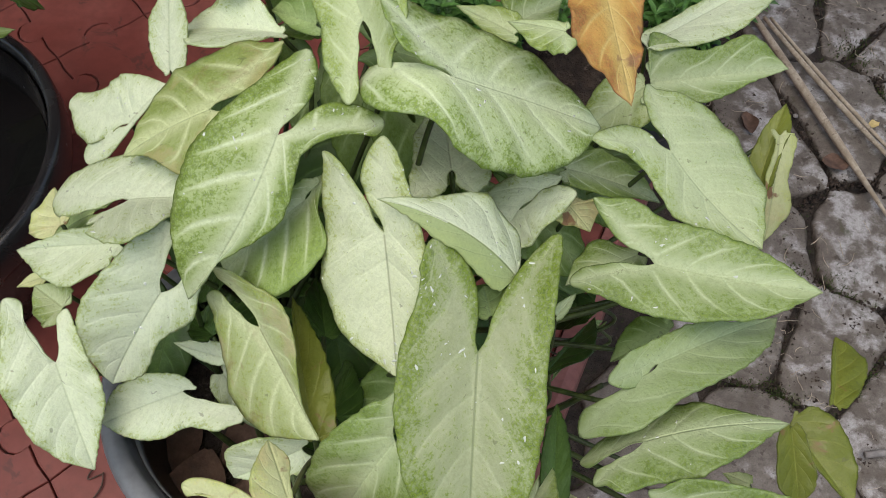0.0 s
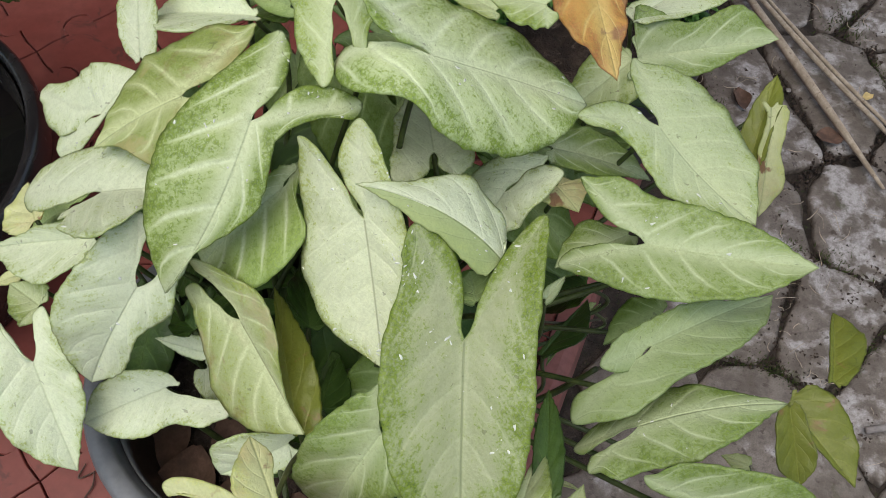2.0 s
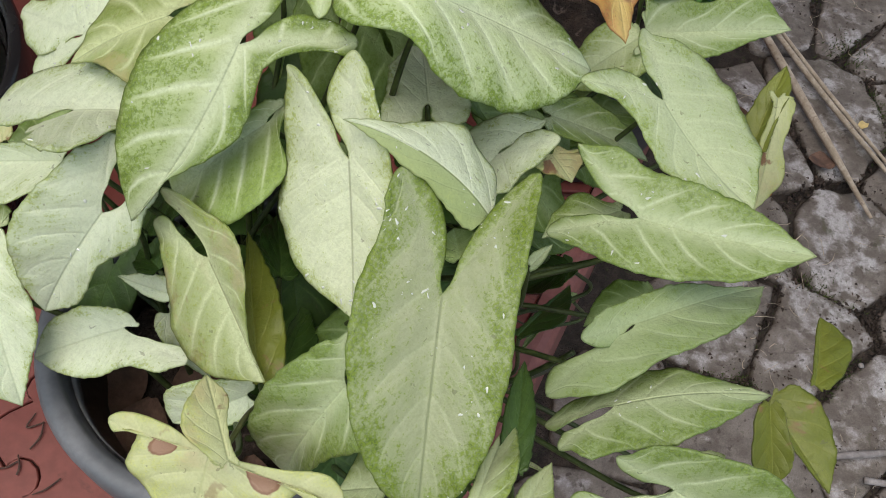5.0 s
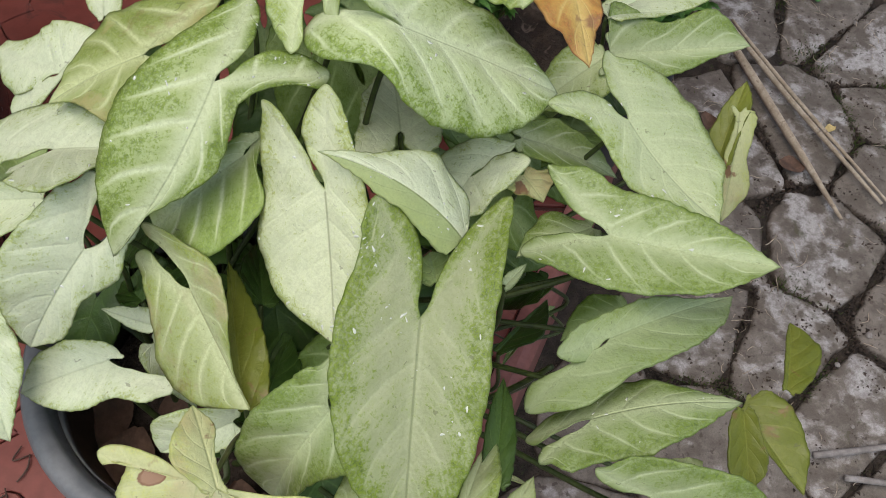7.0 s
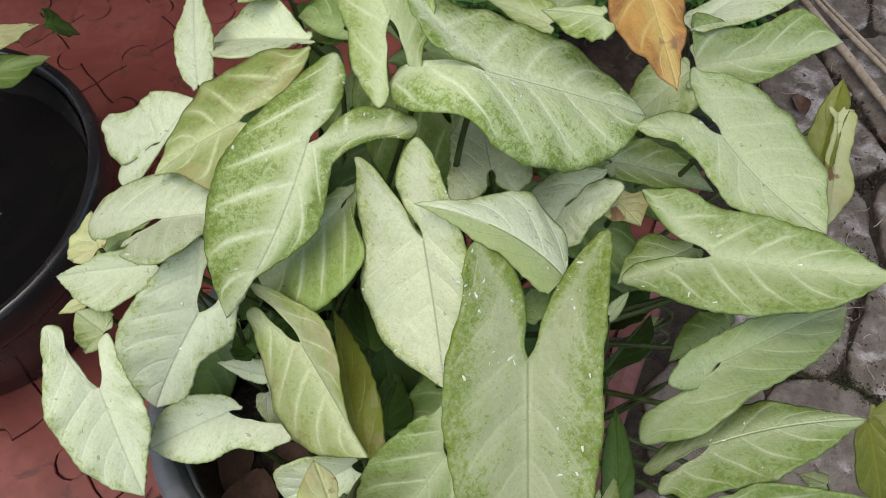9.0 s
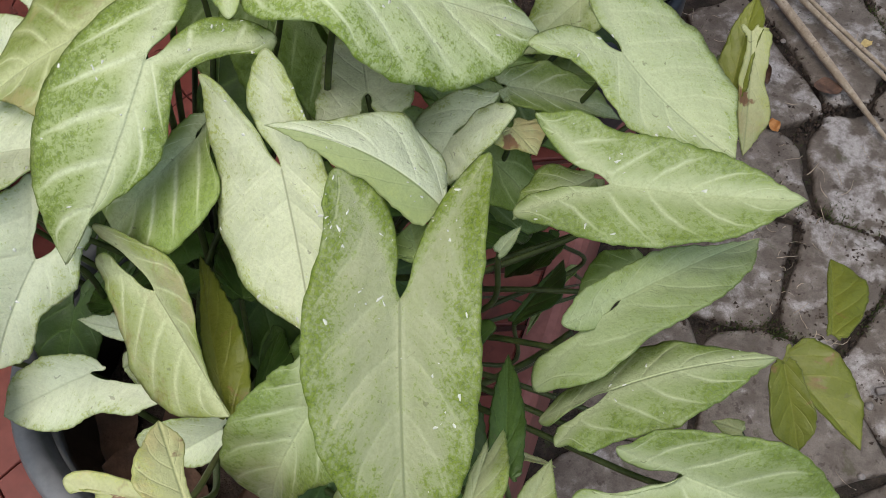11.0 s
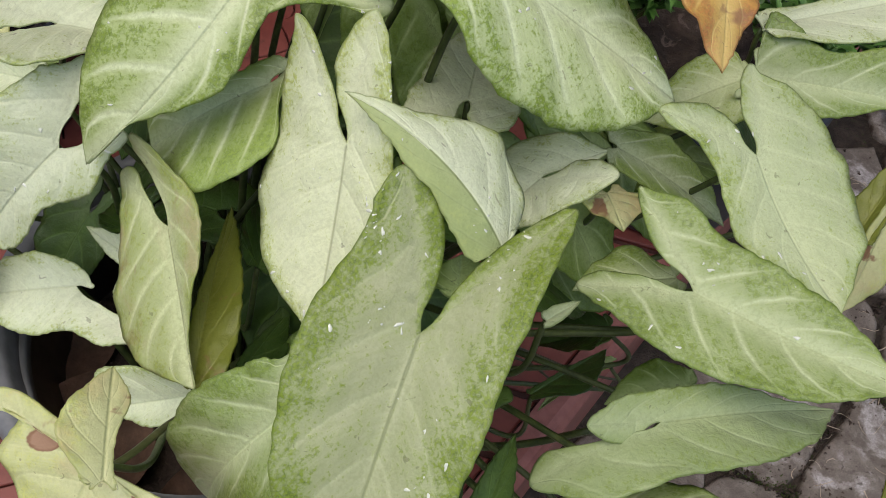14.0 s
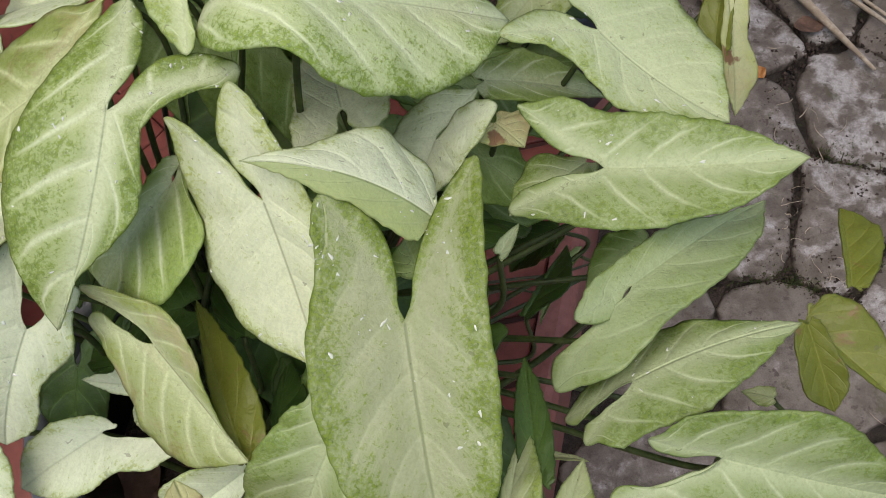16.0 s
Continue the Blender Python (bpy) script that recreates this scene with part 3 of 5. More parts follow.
def terrace():
    """A raised terrace with a cement nosing, carrying red interlocking tiles."""
    top = thing("terrace", (0, 0, 0), label="raised terrace of red cement tiles beside the paving", category="terrace", kind="structure")
    bm = bmesh.new()
    a, b = on_terrace(-3.0, 0.03), on_terrace(4.0, 0.03)
    c, d = on_terrace(4.0, 3.5), on_terrace(-3.0, 3.5)
    low = [bm.verts.new((*q, -0.02)) for q in (a, b, c, d)]
    high = [bm.verts.new((*q, FLOOR - 0.008)) for q in (a, b, c, d)]
    for i in range(4):
        bm.faces.new((low[i], low[(i + 1) % 4], high[(i + 1) % 4], high[i]))
    bm.faces.new(high)
    part("core", bm, RED_JOINT, top)
    bm = bmesh.new()
    prof = ((0.03, -0.02), (0.0, -0.02), (0.0, FLOOR - 0.012), (0.006, FLOOR - 0.002), (0.014, FLOOR + 0.002), (0.034, FLOOR + 0.002), (0.034, FLOOR - 0.02))
    rings = [[bm.verts.new((*on_terrace(s, dd), z)) for dd, z in prof] for s in np.linspace(-3, 4, 40)]
    for r, q in zip(rings, rings[1:]):
        for i in range(len(prof) - 1):
            bm.faces.new((r[i], q[i], q[i + 1], r[i + 1]))
    bmesh.ops.recalc_face_normals(bm, faces=bm.faces)
    part("nosing", bm, NOSING, top, "pinkish worn cement edge")
    # the border: red slabs side by side, their joints running along x
    pitch, low, high = 0.0740, FLOOR - 0.02, FLOOR - 0.002
    for n in range(-30, 42):
        corners = []
        for k, d in ((n, 0.040), (n + 1, 0.040), (n + 1, 0.27), (n, 0.27)):
            q = EDGE + WAY * (pitch * (k + 0.35) + (0.004 if k == n else -0.004))
            corners.append((q.x - d, q.y))
        inset = [(x + 0.002 * (cx - x) / 0.1, y + 0.002 * (cy - y) / 0.04) for (x, y), (cx, cy) in zip(corners, [(sum(c[0] for c in corners) / 4, sum(c[1] for c in corners) / 4)] * 4)]
        verts = [(x, y, low) for x, y in corners] + [(x, y, high - 0.002) for x, y in corners] + [(x, y, high) for x, y in inset]
        faces = [(k * 4 + j, k * 4 + (j + 1) % 4, k * 4 + 4 + (j + 1) % 4, k * 4 + 4 + j) for k in range(2) for j in range(4)] + [(8, 9, 10, 11)]
        me = bpy.data.meshes.new("border_slab")
        me.from_pydata(verts, [], faces)
        me.materials.append(RED)
        new("border_slab", me).parent = top
    return top


terrace_ob = terrace()


def jigsaw_tile(i, j, size):
    """One tile with S-curved sides, so that neighbours lock together."""
    def side(a, b, flip, key):
        a, b = Vector(a), Vector(b)
        n = Vector((-(b - a).y, (b - a).x)).normalized()
        amp = size * (1 if key % 2 else -1)
        knob = ((0, 0), (0.18, 0.015), (0.36, 0.0), (0.345, 0.06), (0.36, 0.12), (0.42, 0.17), (0.5, 0.19), (0.58, 0.17), (0.64, 0.12), (0.655, 0.06), (0.64, 0.0), (0.82, -0.015), (1, 0))
        pts = [a + (b - a) * t + n * amp * h for t, h in knob]
        return pts[:-1]
    x0, y0, x1, y1 = i * size, j * size, (i + 1) * size, (j + 1) * size
    ring = side((x0, y0), (x1, y0), 1, i + j) + side((x1, y0), (x1, y1), 1, i + j + 1)
    ring += [q for q in (side((x0, y1), (x1, y1), 1, i + j + 1) + [Vector((x1, y1))])[:0:-1]]
    ring += [q for q in (side((x0, y0), (x0, y1), 1, i + j) + [Vector((x0, y1))])[:0:-1]]
    c = Vector((x0 + x1, y0 + y1)) / 2
    return c, ring


def tiles():
    size = 0.135
    grid = Matrix.Rotation(radians(38), 2)
    far_verts, far_faces = [], []
    for i in range(-22, 24):
        for j in range(-16, 34):
            c, ring = jigsaw_tile(i - 4, j - 8, size)
            w = grid @ c + Vector((-0.45, 0.75))
            near = -1.25 < w.x < 0.4 and -0.1 < w.y < 1.75
            if (w - EDGE).dot(OUT) > -0.14 or not (-2.9 < w.x < 0.7 and -1.4 < w.y < 1.8):
                continue
            verts, n = [], len(ring)
            for gap, z in ((0.0009, -0.012), (0.0011, -0.0012), (0.0022, 0.0)):
                for q in ring:
                    d = q - c
                    r = grid @ (c + d * (1 - gap / max(d.length, 0.02))) + Vector((-0.45, 0.75))
                    verts.append((r.x, r.y, FLOOR + z))
            faces = [(k * n + a, k * n + (a + 1) % n, (k + 1) * n + (a + 1) % n, (k + 1) * n + a) for k in range(2) for a in range(n)]
            faces.append(tuple(range(2 * n, 3 * n)))
            if not near:
                b = len(far_verts)
                far_verts += verts
                far_faces += [tuple(v + b for v in f) for f in faces]
                continue
            me = bpy.data.meshes.new("tile")
            me.from_pydata(verts, [], faces)
            me.materials.append(RED)
            ob = new("tile", me)
            ob.parent = terrace_ob
    far = mesh_part("outer_tiles", far_verts, far_faces, RED, terrace_ob)
    far["kind"] = "stuff"


def shade_screens():
    """An unseen plain wall and eave, added at the terrace's far side to shade it."""
    for name, lo, hi, label in (("shade_wall_north", (-3.5, 1.9, -0.02), (0.9, 2.1, 3.0), "plain reddish unseen wall added behind the terrace to block sky light"), ("shade_eave", (-3.5, 0.80, 2.75), (0.9, 2.1, 2.9), "plain unseen eave added over the terrace to darken its far end")):
        bm = bmesh.new()
        bmesh.ops.create_cube(bm, size=1.0)
        for v in bm.verts:
            v.co = Vector([a + (c + 0.5) * (b - a) for a, b, c in zip(lo, hi, v.co)])
        bmesh.ops.bevel(bm, geom=bm.edges[:], offset=0.01, segments=1, affect="EDGES")
        tagged(part(name, bm, PLASTER), label, "wall", kind="structure")


def turned(profile, sides=72):
    """A lathe: vertices and faces for a profile of (radius, height)."""
    verts, faces, k = [], [], len(profile)
    for a in np.linspace(0, 2 * math.pi, sides, endpoint=False):
        verts += [(r * math.cos(a), r * math.sin(a), z) for r, z in profile]
    for i in range(sides):
        for j in range(k - 1):
            a, b = i * k + j, ((i + 1) % sides) * k + j
            faces.append((a, b, b + 1, a + 1))
    return verts, faces


def soil_disc(radius, height, rough, seed):
    verts, faces = [(0, 0, height)], []
    rings, n = 12, 40
    for r in range(1, rings + 1):
        for a in np.linspace(0, 2 * math.pi, n, endpoint=False):
            q = Vector((radius * r / rings * math.cos(a), radius * r / rings * math.sin(a), 0))
            verts.append((q.x, q.y, height + rough * noise.noise(q * 40 + Vector((seed, 0, 0))) + rough * 0.5 * noise.noise(q * 110)))
    faces += [(0, 1 + j, 1 + (j + 1) % n) for j in range(n)]
    for r in range(rings - 1):
        for j in range(n):
            a, b = 1 + r * n + j, 1 + r * n + (j + 1) % n
            faces.append((a, a + n, b + n, b))
    return verts, faces



# ---------------------------------------------------------------- pots
shade_screens()
POT, POT_R, RIM = Vector((-0.125, 0.263)), 0.138, 0.655


def plant_pot(at, radius, top, bottom, material, label, lip=0.02, soil=0.1, soil_material=None, foot=0.78):
    pot = thing("plant_pot", (at.x, at.y, bottom), label=label, category="plant pot")
    h = top - bottom
    wall = [(0.0, 0.0), (radius * foot * 0.96, 0.0), (radius * foot, 0.006), (radius * 0.965, h - 0.05), (radius * 0.965, h - 0.045)]
    inside = [(radius - lip - 0.004, h - 0.012), (radius * foot - 0.012, 0.012), (0.0, 0.012)]
    v, f = turned(wall + [(radius * 0.955, h - 0.044), (radius - lip - 0.006, h - 0.03)] + inside)
    mesh_part("body", v, f, material, pot)
    rim = [(radius * 0.966, h - 0.046), (radius * 0.992, h - 0.044), (radius, h - 0.036), (radius, h - 0.006), (radius - 0.004, h), (radius - lip + 0.003, h), (radius - lip, h - 0.004), (radius - lip - 0.003, h - 0.03)]
    v, f = turned(rim)
    mesh_part("rim", v, f, material, pot)
    v, f = soil_disc(radius * foot + (radius - lip - radius * foot) * (1 - soil / h) - 0.006, h - soil, 0.008, 3.0)
    mesh_part("soil", v, f, soil_material or SOIL, pot, "dark soil")
    return pot


grey_pot = plant_pot(POT, POT_R, RIM, FLOOR, GREY_PLASTIC, "large grey plastic pot on red tiles holding the arrowhead plant", 0.018, 0.10)
black_pot = plant_pot(Vector((-0.610, 0.548)), 0.212, 0.55, FLOOR, BLACK_PLASTIC, "glossy black plastic pot filled with dark water on red tiles", 0.014, 0.05, WATER)

# ---------------------------------------------------------------- the arrowhead plant
plant = thing("arrowhead_plant", (POT.x, POT.y, RIM - 0.1), label="bushy arrowhead plant with pale variegated leaves in a grey pot", category="plant")
bpy.context.view_layer.update()
STEMS = random.Random(11)
BLADES = []


def leaf(look_name, at, turn, length, arch, left, right, label="", stem=True, wave=0.0011, host=None, turned_up=None):
    leaf.count += 1
    ob = blade("leaf", None, look_name, at, turn, length, arch, left, right, label, wave, leaf.count, turned_up=turned_up)
    host = host or plant
    if stem and host is plant:
        a, r = STEMS.uniform(0, 6.28), STEMS.uniform(0.01, 0.05)
        q = Vector(at)
        lean = (Vector((q.x, q.y)) - POT) * 0.2
        s = stalk(None, ob, (POT.x + lean.x + r * math.cos(a), POT.y + lean.y + r * math.sin(a), RIM - 0.105), STEMS.uniform(0.0, 0.04))
        adopt(s, plant)
    adopt(ob, host)
    BLADES.append(ob)
    return ob


def adopt(ob, parent):
    """Makes ob a part of parent and leaves it where it is."""
    ob.parent = parent
    ob.matrix_parent_inverse = parent.matrix_world.inverted()


leaf.count = 0
# look, base, (heading, pitch, bank), midrib length, droop of the midrib,
# then each half: lobe tip back and out, bulge of its inner edge, shoulder, bluntness, three widths, fold, curl, droop of the lobe
leaf("speckled", (0.0207, 0.1986, 0.8487), (-94, -18, 3), 0.1200, 31,
     (0.0637, 0.0452, 0.11, 0.02, 0.06, 0.0407, 0.0393, 0.0277, 20, 0, 33), (0.0618, 0.0297, 0.19, -0.01, 0.16, 0.0445, 0.0443, 0.0295, 23, -2, -17))
leaf("cream", (-0.0321, 0.2626, 0.8692), (-82, -45, 15), 0.0855, -12,
     (0.0561, 0.0086, 0.27, 0.05, 0.12, 0.0259, 0.0285, 0.0188, 20, -2, -10), (0.0452, 0.0312, 0.08, 0.04, 0.09, 0.0426, 0.0499, 0.0348, -13, -16, -29))
leaf("white", (0.0435, 0.2414, 0.8558), (146, 48, 34), 0.0914, 50,
     (-0.0028, 0.0030, 0.06, 0.10, 0.16, 0.0147, 0.0145, 0.0086, -40, -10, 11), (-0.0020, 0.0120, 0.06, 0.03, 0.16, 0.0227, 0.0362, 0.0120, 10, -2, 8), turned_up="under")
leaf("mottled", (-0.0915, 0.3089, 0.8983), (-107, -19, -40), 0.1159, 60,
     (0.0291, 0.0569, 0.23, -0.01, 0.11, 0.0166, 0.0199, 0.0004, 24, -15, 9), (0.0594, -0.0051, 0.16, 0.04, 0.11, 0.0409, 0.0472, 0.0343, -21, -37, 26))
leaf("broad", (0.0073, 0.3375, 0.9152), (12, -34, -12), 0.1215, 4,
     (0.0458, 0.0384, 0.26, 0.10, 0.13, 0.0465, 0.0448, 0.0273, 26, -17, -8), (0.0557, -0.0312, 0.03, 0.18, 0.13, 0.0435, 0.0484, 0.0338, -10, -48, 112))
leaf("frost", (0.1492, 0.3467, 0.8338), (-52, -27, -12), 0.0852, -28,
     (0.0439, 0.0156, 0.16, 0.05, 0.11, 0.0507, 0.0512, 0.0352, 13, -13, 9), (0.0364, 0.0430, 0.22, -0.02, 0.09, 0.0269, 0.0311, 0.0153, -0, -11, 24))
leaf("sage", (0.1324, 0.2707, 0.8192), (-19, 7, 7), 0.0976, -14,
     (0.0444, 0.0346, 0.13, 0.10, 0.03, 0.0284, 0.0260, 0.0153, 22, -4, 11), (0.0474, 0.0245, 0.13, 0.01, 0.14, 0.0355, 0.0325, 0.0217, 7, -6, 13))
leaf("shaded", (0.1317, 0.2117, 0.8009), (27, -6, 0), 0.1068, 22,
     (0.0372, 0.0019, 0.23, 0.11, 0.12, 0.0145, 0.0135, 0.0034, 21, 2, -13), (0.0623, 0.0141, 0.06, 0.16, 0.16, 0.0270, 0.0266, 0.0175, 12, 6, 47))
leaf("sage", (0.1210, 0.1692, 0.7836), (10, 25, -18), 0.0859, 35,
     (0.0422, 0.0016, 0.06, 0.06, 0.16, 0.0259, 0.0269, 0.0113, -15, -12, 11), (0.0361, 0.0166, 0.06, 0.12, 0.15, 0.0293, 0.0292, 0.0153, -0, -11, 14))
leaf("tan", (-0.1111, 0.2346, 0.8037), (-59, -12, 27), 0.0790, -1,
     (0.0470, 0.0054, 0.06, 0.04, 0.17, 0.0296, 0.0212, 0.0014, 38, -30, -56), (0.0376, 0.0238, 0.06, -0.05, 0.16, 0.0402, 0.0508, 0.0335, -7, -23, -5))
leaf("white", (-0.1693, 0.2500, 0.8191), (-130, -30, -20), 0.0799, 37,
     (0.0286, 0.0164, 0.06, -0.06, 0.17, 0.0248, 0.0148, 0.0155, -7, -13, 10), (0.0396, 0.0220, 0.06, 0.08, 0.16, 0.0348, 0.0373, 0.0225, 24, -9, 8))
leaf("white", (-0.2561, 0.2347, 0.7481), (-71, -36, 4), 0.0800, 8,
     (0.0318, 0.0161, 0.06, 0.03, 0.16, 0.0232, 0.0255, 0.0115, 12, 0, 35), (0.0498, 0.0186, -0.04, 0.01, 0.14, 0.0365, 0.0334, 0.0231, 16, -9, 6))
leaf("white", (-0.1933, 0.3056, 0.8376), (-4, 18, -6), 0.0437, 17,
     (0.0745, 0.0217, 0.17, 0.09, 0.17, 0.0338, 0.0258, 0.0175, 14, -5, 26), (0.0175, 0.0231, 0.07, 0.09, 0.16, 0.0432, 0.0512, 0.0343, 19, -2, 13))
leaf("white", (-0.2158, 0.3864, 0.8102), (30, 40, 9), 0.0400, 22,
     (0.0388, 0.0621, 0.32, 0.04, 0.10, 0.0351, 0.0335, 0.0196, 4, -15, 7), (0.0523, -0.0140, 0.18, 0.15, 0.13, 0.0039, 0.0035, 0.0020, -5, -5, 12))
leaf("lime", (-0.1392, 0.3439, 0.8784), (-166, -16, 1), 0.0666, 19,
     (0.0235, 0.0481, 0.34, 0.01, 0.05, 0.0485, 0.0383, 0.0111, 1, -15, 8), (0.0532, 0.0320, 0.19, 0.09, 0.05, 0.0440, 0.0397, 0.0169, 5, -10, 7))
leaf("white", (-0.1793, 0.2280, 0.7129), (-161, -6, -16), 0.0652, 25,
     (0.0336, 0.0338, 0.06, 0.14, 0.15, 0.0255, 0.0264, 0.0164, 7, -9, 10), (0.0100, -0.0002, 0.06, 0.10, 0.16, 0.0141, 0.0212, 0.0176, 12, -4, 5))
leaf("white", (0.0517, 0.3195, 0.8046), (-131, -26, 11), 0.0370, 22,
     (0.0294, 0.0284, 0.25, 0.07, 0.20, 0.0248, 0.0239, 0.0126, 11, -8, 10), (0.0354, -0.0088, 0.09, 0.15, 0.05, 0.0267, 0.0256, 0.0120, 6, -10, 11))
leaf("white", (0.0074, 0.3290, 0.8371), (95, -15, 8), 0.0901, 11,
     (0.0288, 0.0279, 0.25, 0.06, 0.20, 0.0252, 0.0226, 0.0101, 9, -9, 7), (0.0233, 0.0140, 0.22, 0.10, 0.05, 0.0261, 0.0222, 0.0095, 5, -11, 7))
leaf("vivid", (0.0868, 0.3567, 0.7993), (-3, -16, 1), 0.0814, 23,
     (0.0077, 0.0065, 0.24, -0.01, 0.05, 0.0136, 0.0220, 0.0141, 13, -11, 10), (0.0025, 0.0142, 0.37, -0.12, 0.05, 0.0154, 0.0156, 0.0071, 10, -9, 8))
leaf("vivid", (-0.0829, 0.3012, 0.8439), (-149, -19, -12), 0.0734, 30,
     (0.0183, -0.0079, 0.06, -0.09, 0.16, 0.0370, 0.0451, 0.0365, 21, -9, 5), (0.0146, 0.0071, 0.06, 0.10, 0.16, 0.0111, 0.0104, 0.0267, 24, -9, 11))
leaf("sage", (-0.0250, 0.1573, 0.8196), (-144, -48, -10), 0.1105, 41,
     (-0.0030, 0.0106, 0.06, 0.10, 0.16, 0.0323, 0.0196, 0.0121, 14, -10, 8), (0.0247, 0.0183, 0.06, 0.03, 0.16, 0.0285, 0.0332, 0.0251, 26, -11, 11))
leaf("stained", (-0.0891, 0.1208, 0.8103), (-106, -32, 0), 0.0485, 20,
     (-0.0021, 0.0707, 0.08, 0.10, 0.15, 0.0500, 0.0400, 0.0200, 5, -11, 9), (0.0004, 0.0548, 0.14, 0.10, 0.10, 0.0391, 0.0394, 0.0170, 7, -8, 8), label="yellowing leaf with brown blotches")
leaf("yellow", (-0.0742, 0.1108, 0.8372), (112, -0, 9), 0.0496, 20,
     (0.0030, 0.0050, 0.06, 0.10, 0.16, 0.0093, 0.0192, 0.0111, 26, -8, 8), (0.0030, 0.0051, 0.06, 0.10, 0.16, 0.0039, 0.0037, 0.0079, -20, -10, 8), stem=False)
leaf("white", (-0.0902, 0.1805, 0.7326), (-163, -24, -28), 0.0637, 28,
     (-0.0015, 0.0166, 0.37, 0.26, 0.09, 0.0153, 0.0128, 0.0057, 17, -8, 8), (0.0085, 0.0098, 0.28, 0.00, 0.05, 0.0149, 0.0237, 0.0226, 31, -2, 8))
leaf("sage", (0.1506, 0.1236, 0.7838), (-24, -12, 25), 0.0980, 25,
     (0.0354, -0.0001, 0.16, 0.14, 0.14, 0.0309, 0.0383, 0.0228, 31, -3, -1), (0.0444, 0.0365, -0.02, 0.10, 0.13, 0.0289, 0.0238, 0.0147, 3, -12, 10))
leaf("olive", (0.2402, 0.2051, 0.7113), (-56, -9, 5), 0.0666, 6,
     (0.0040, 0.0100, 0.06, 0.10, 0.16, 0.0230, 0.0265, 0.0175, 14, -7, 8), (0.0030, 0.0050, 0.06, 0.10, 0.16, 0.0085, 0.0080, 0.0050, 38, -8, 8), stem=False)
leaf("olive", (0.2787, 0.2237, 0.7002), (68, -14, 1), 0.0757, 15,
     (0.0030, 0.0040, 0.06, 0.10, 0.16, 0.0040, 0.0045, 0.0040, 30, -8, 8), (0.0036, 0.0054, 0.06, 0.10, 0.16, 0.0110, 0.0200, 0.0195, 16, -8, 8), stem=False)
leaf("olive", (0.2372, 0.1996, 0.7191), (-86, -20, 0), 0.0515, 8,
     (0.0033, 0.0050, 0.06, 0.10, 0.16, 0.0080, 0.0110, 0.0120, 34, -8, 8), (0.0029, 0.0050, 0.06, 0.10, 0.16, 0.0110, 0.0160, 0.0165, 26, -8, 8), stem=False)
leaf("pale", (0.0435, 0.1041, 0.8024), (73, -8, -17), 0.0643, 27,
     (0.0036, 0.0018, 0.14, 0.08, 0.05, 0.0046, 0.0048, 0.0023, 8, -10, 10), (0.0032, 0.0099, 0.35, -0.19, 0.05, 0.0134, 0.0165, 0.0088, 15, -8, 8))
leaf("pale", (0.0748, 0.1167, 0.7618), (60, -11, -1), 0.0344, 13,
     (0.0113, 0.0012, 0.15, 0.14, 0.05, 0.0074, 0.0069, 0.0031, 8, -10, 9), (0.0100, 0.0128, 0.30, 0.05, 0.05, 0.0122, 0.0110, 0.0048, 7, -10, 8))
leaf("white", (-0.1759, 0.3938, 0.8569), (96, 22, -6), 0.0764, 19,
     (0.0037, 0.0037, 0.24, -0.08, 0.05, 0.0084, 0.0136, 0.0069, 9, -10, 9), (0.0079, 0.0069, 0.24, 0.02, 0.05, 0.0117, 0.0139, 0.0075, 13, -9, 9))
leaf("white", (-0.1031, 0.4150, 0.8680), (160, -9, -11), 0.0884, 22,
     (0.0053, 0.0088, 0.32, -0.23, 0.05, 0.0199, 0.0461, 0.0224, 45, -9, 9), (-0.0005, 0.0052, 0.32, 0.03, 0.06, 0.0045, 0.0263, 0.0160, 22, -9, 8))
leaf("pale", (-0.0454, 0.3767, 0.9190), (109, 18, -31), 0.1043, 26,
     (0.0460, 0.0233, 0.03, 0.10, 0.10, 0.0258, 0.0246, 0.0214, 16, -11, -4), (0.0386, 0.0092, 0.06, 0.11, 0.16, 0.0392, 0.0371, 0.0226, 24, -10, -6))
leaf("white", (0.1482, 0.4510, 0.8196), (37, -5, -2), 0.1729, 1,
     (-0.0008, 0.0091, 0.06, 0.10, 0.16, 0.0100, 0.0110, 0.0099, 6, -9, 8), (0.0017, 0.0039, 0.06, 0.10, 0.16, 0.0132, 0.0293, 0.0174, 8, -8, 4))
leaf("sage", (0.1525, 0.4303, 0.8024), (8, 1, 24), 0.1068, 7,
     (0.0006, 0.0156, 0.06, 0.10, 0.16, 0.0360, 0.0188, 0.0269, 18, -5, 8), (0.0088, 0.0148, 0.06, 0.10, 0.16, 0.0103, 0.0193, 0.0074, 6, -11, 9))
leaf("pale", (0.1500, 0.4330, 0.7960), (-152, -20, -4), 0.0620, 19,
     (0.0014, 0.0200, 0.20, 0.10, 0.16, 0.0240, 0.0260, 0.0170, 7, -10, 8), (0.0022, 0.0110, 0.20, 0.10, 0.16, 0.0210, 0.0220, 0.0140, 9, -11, 8), stem=False)
leaf("pale", (0.0724, 0.3706, 0.9171), (159, -3, -2), 0.0355, 10,
     (0.0058, 0.0178, 0.36, -0.04, 0.05, 0.0199, 0.0183, 0.0082, 6, -10, 8), (-0.0006, 0.0069, 0.34, 0.13, 0.05, 0.0063, 0.0053, 0.0024, 7, -10, 8), stem=False)
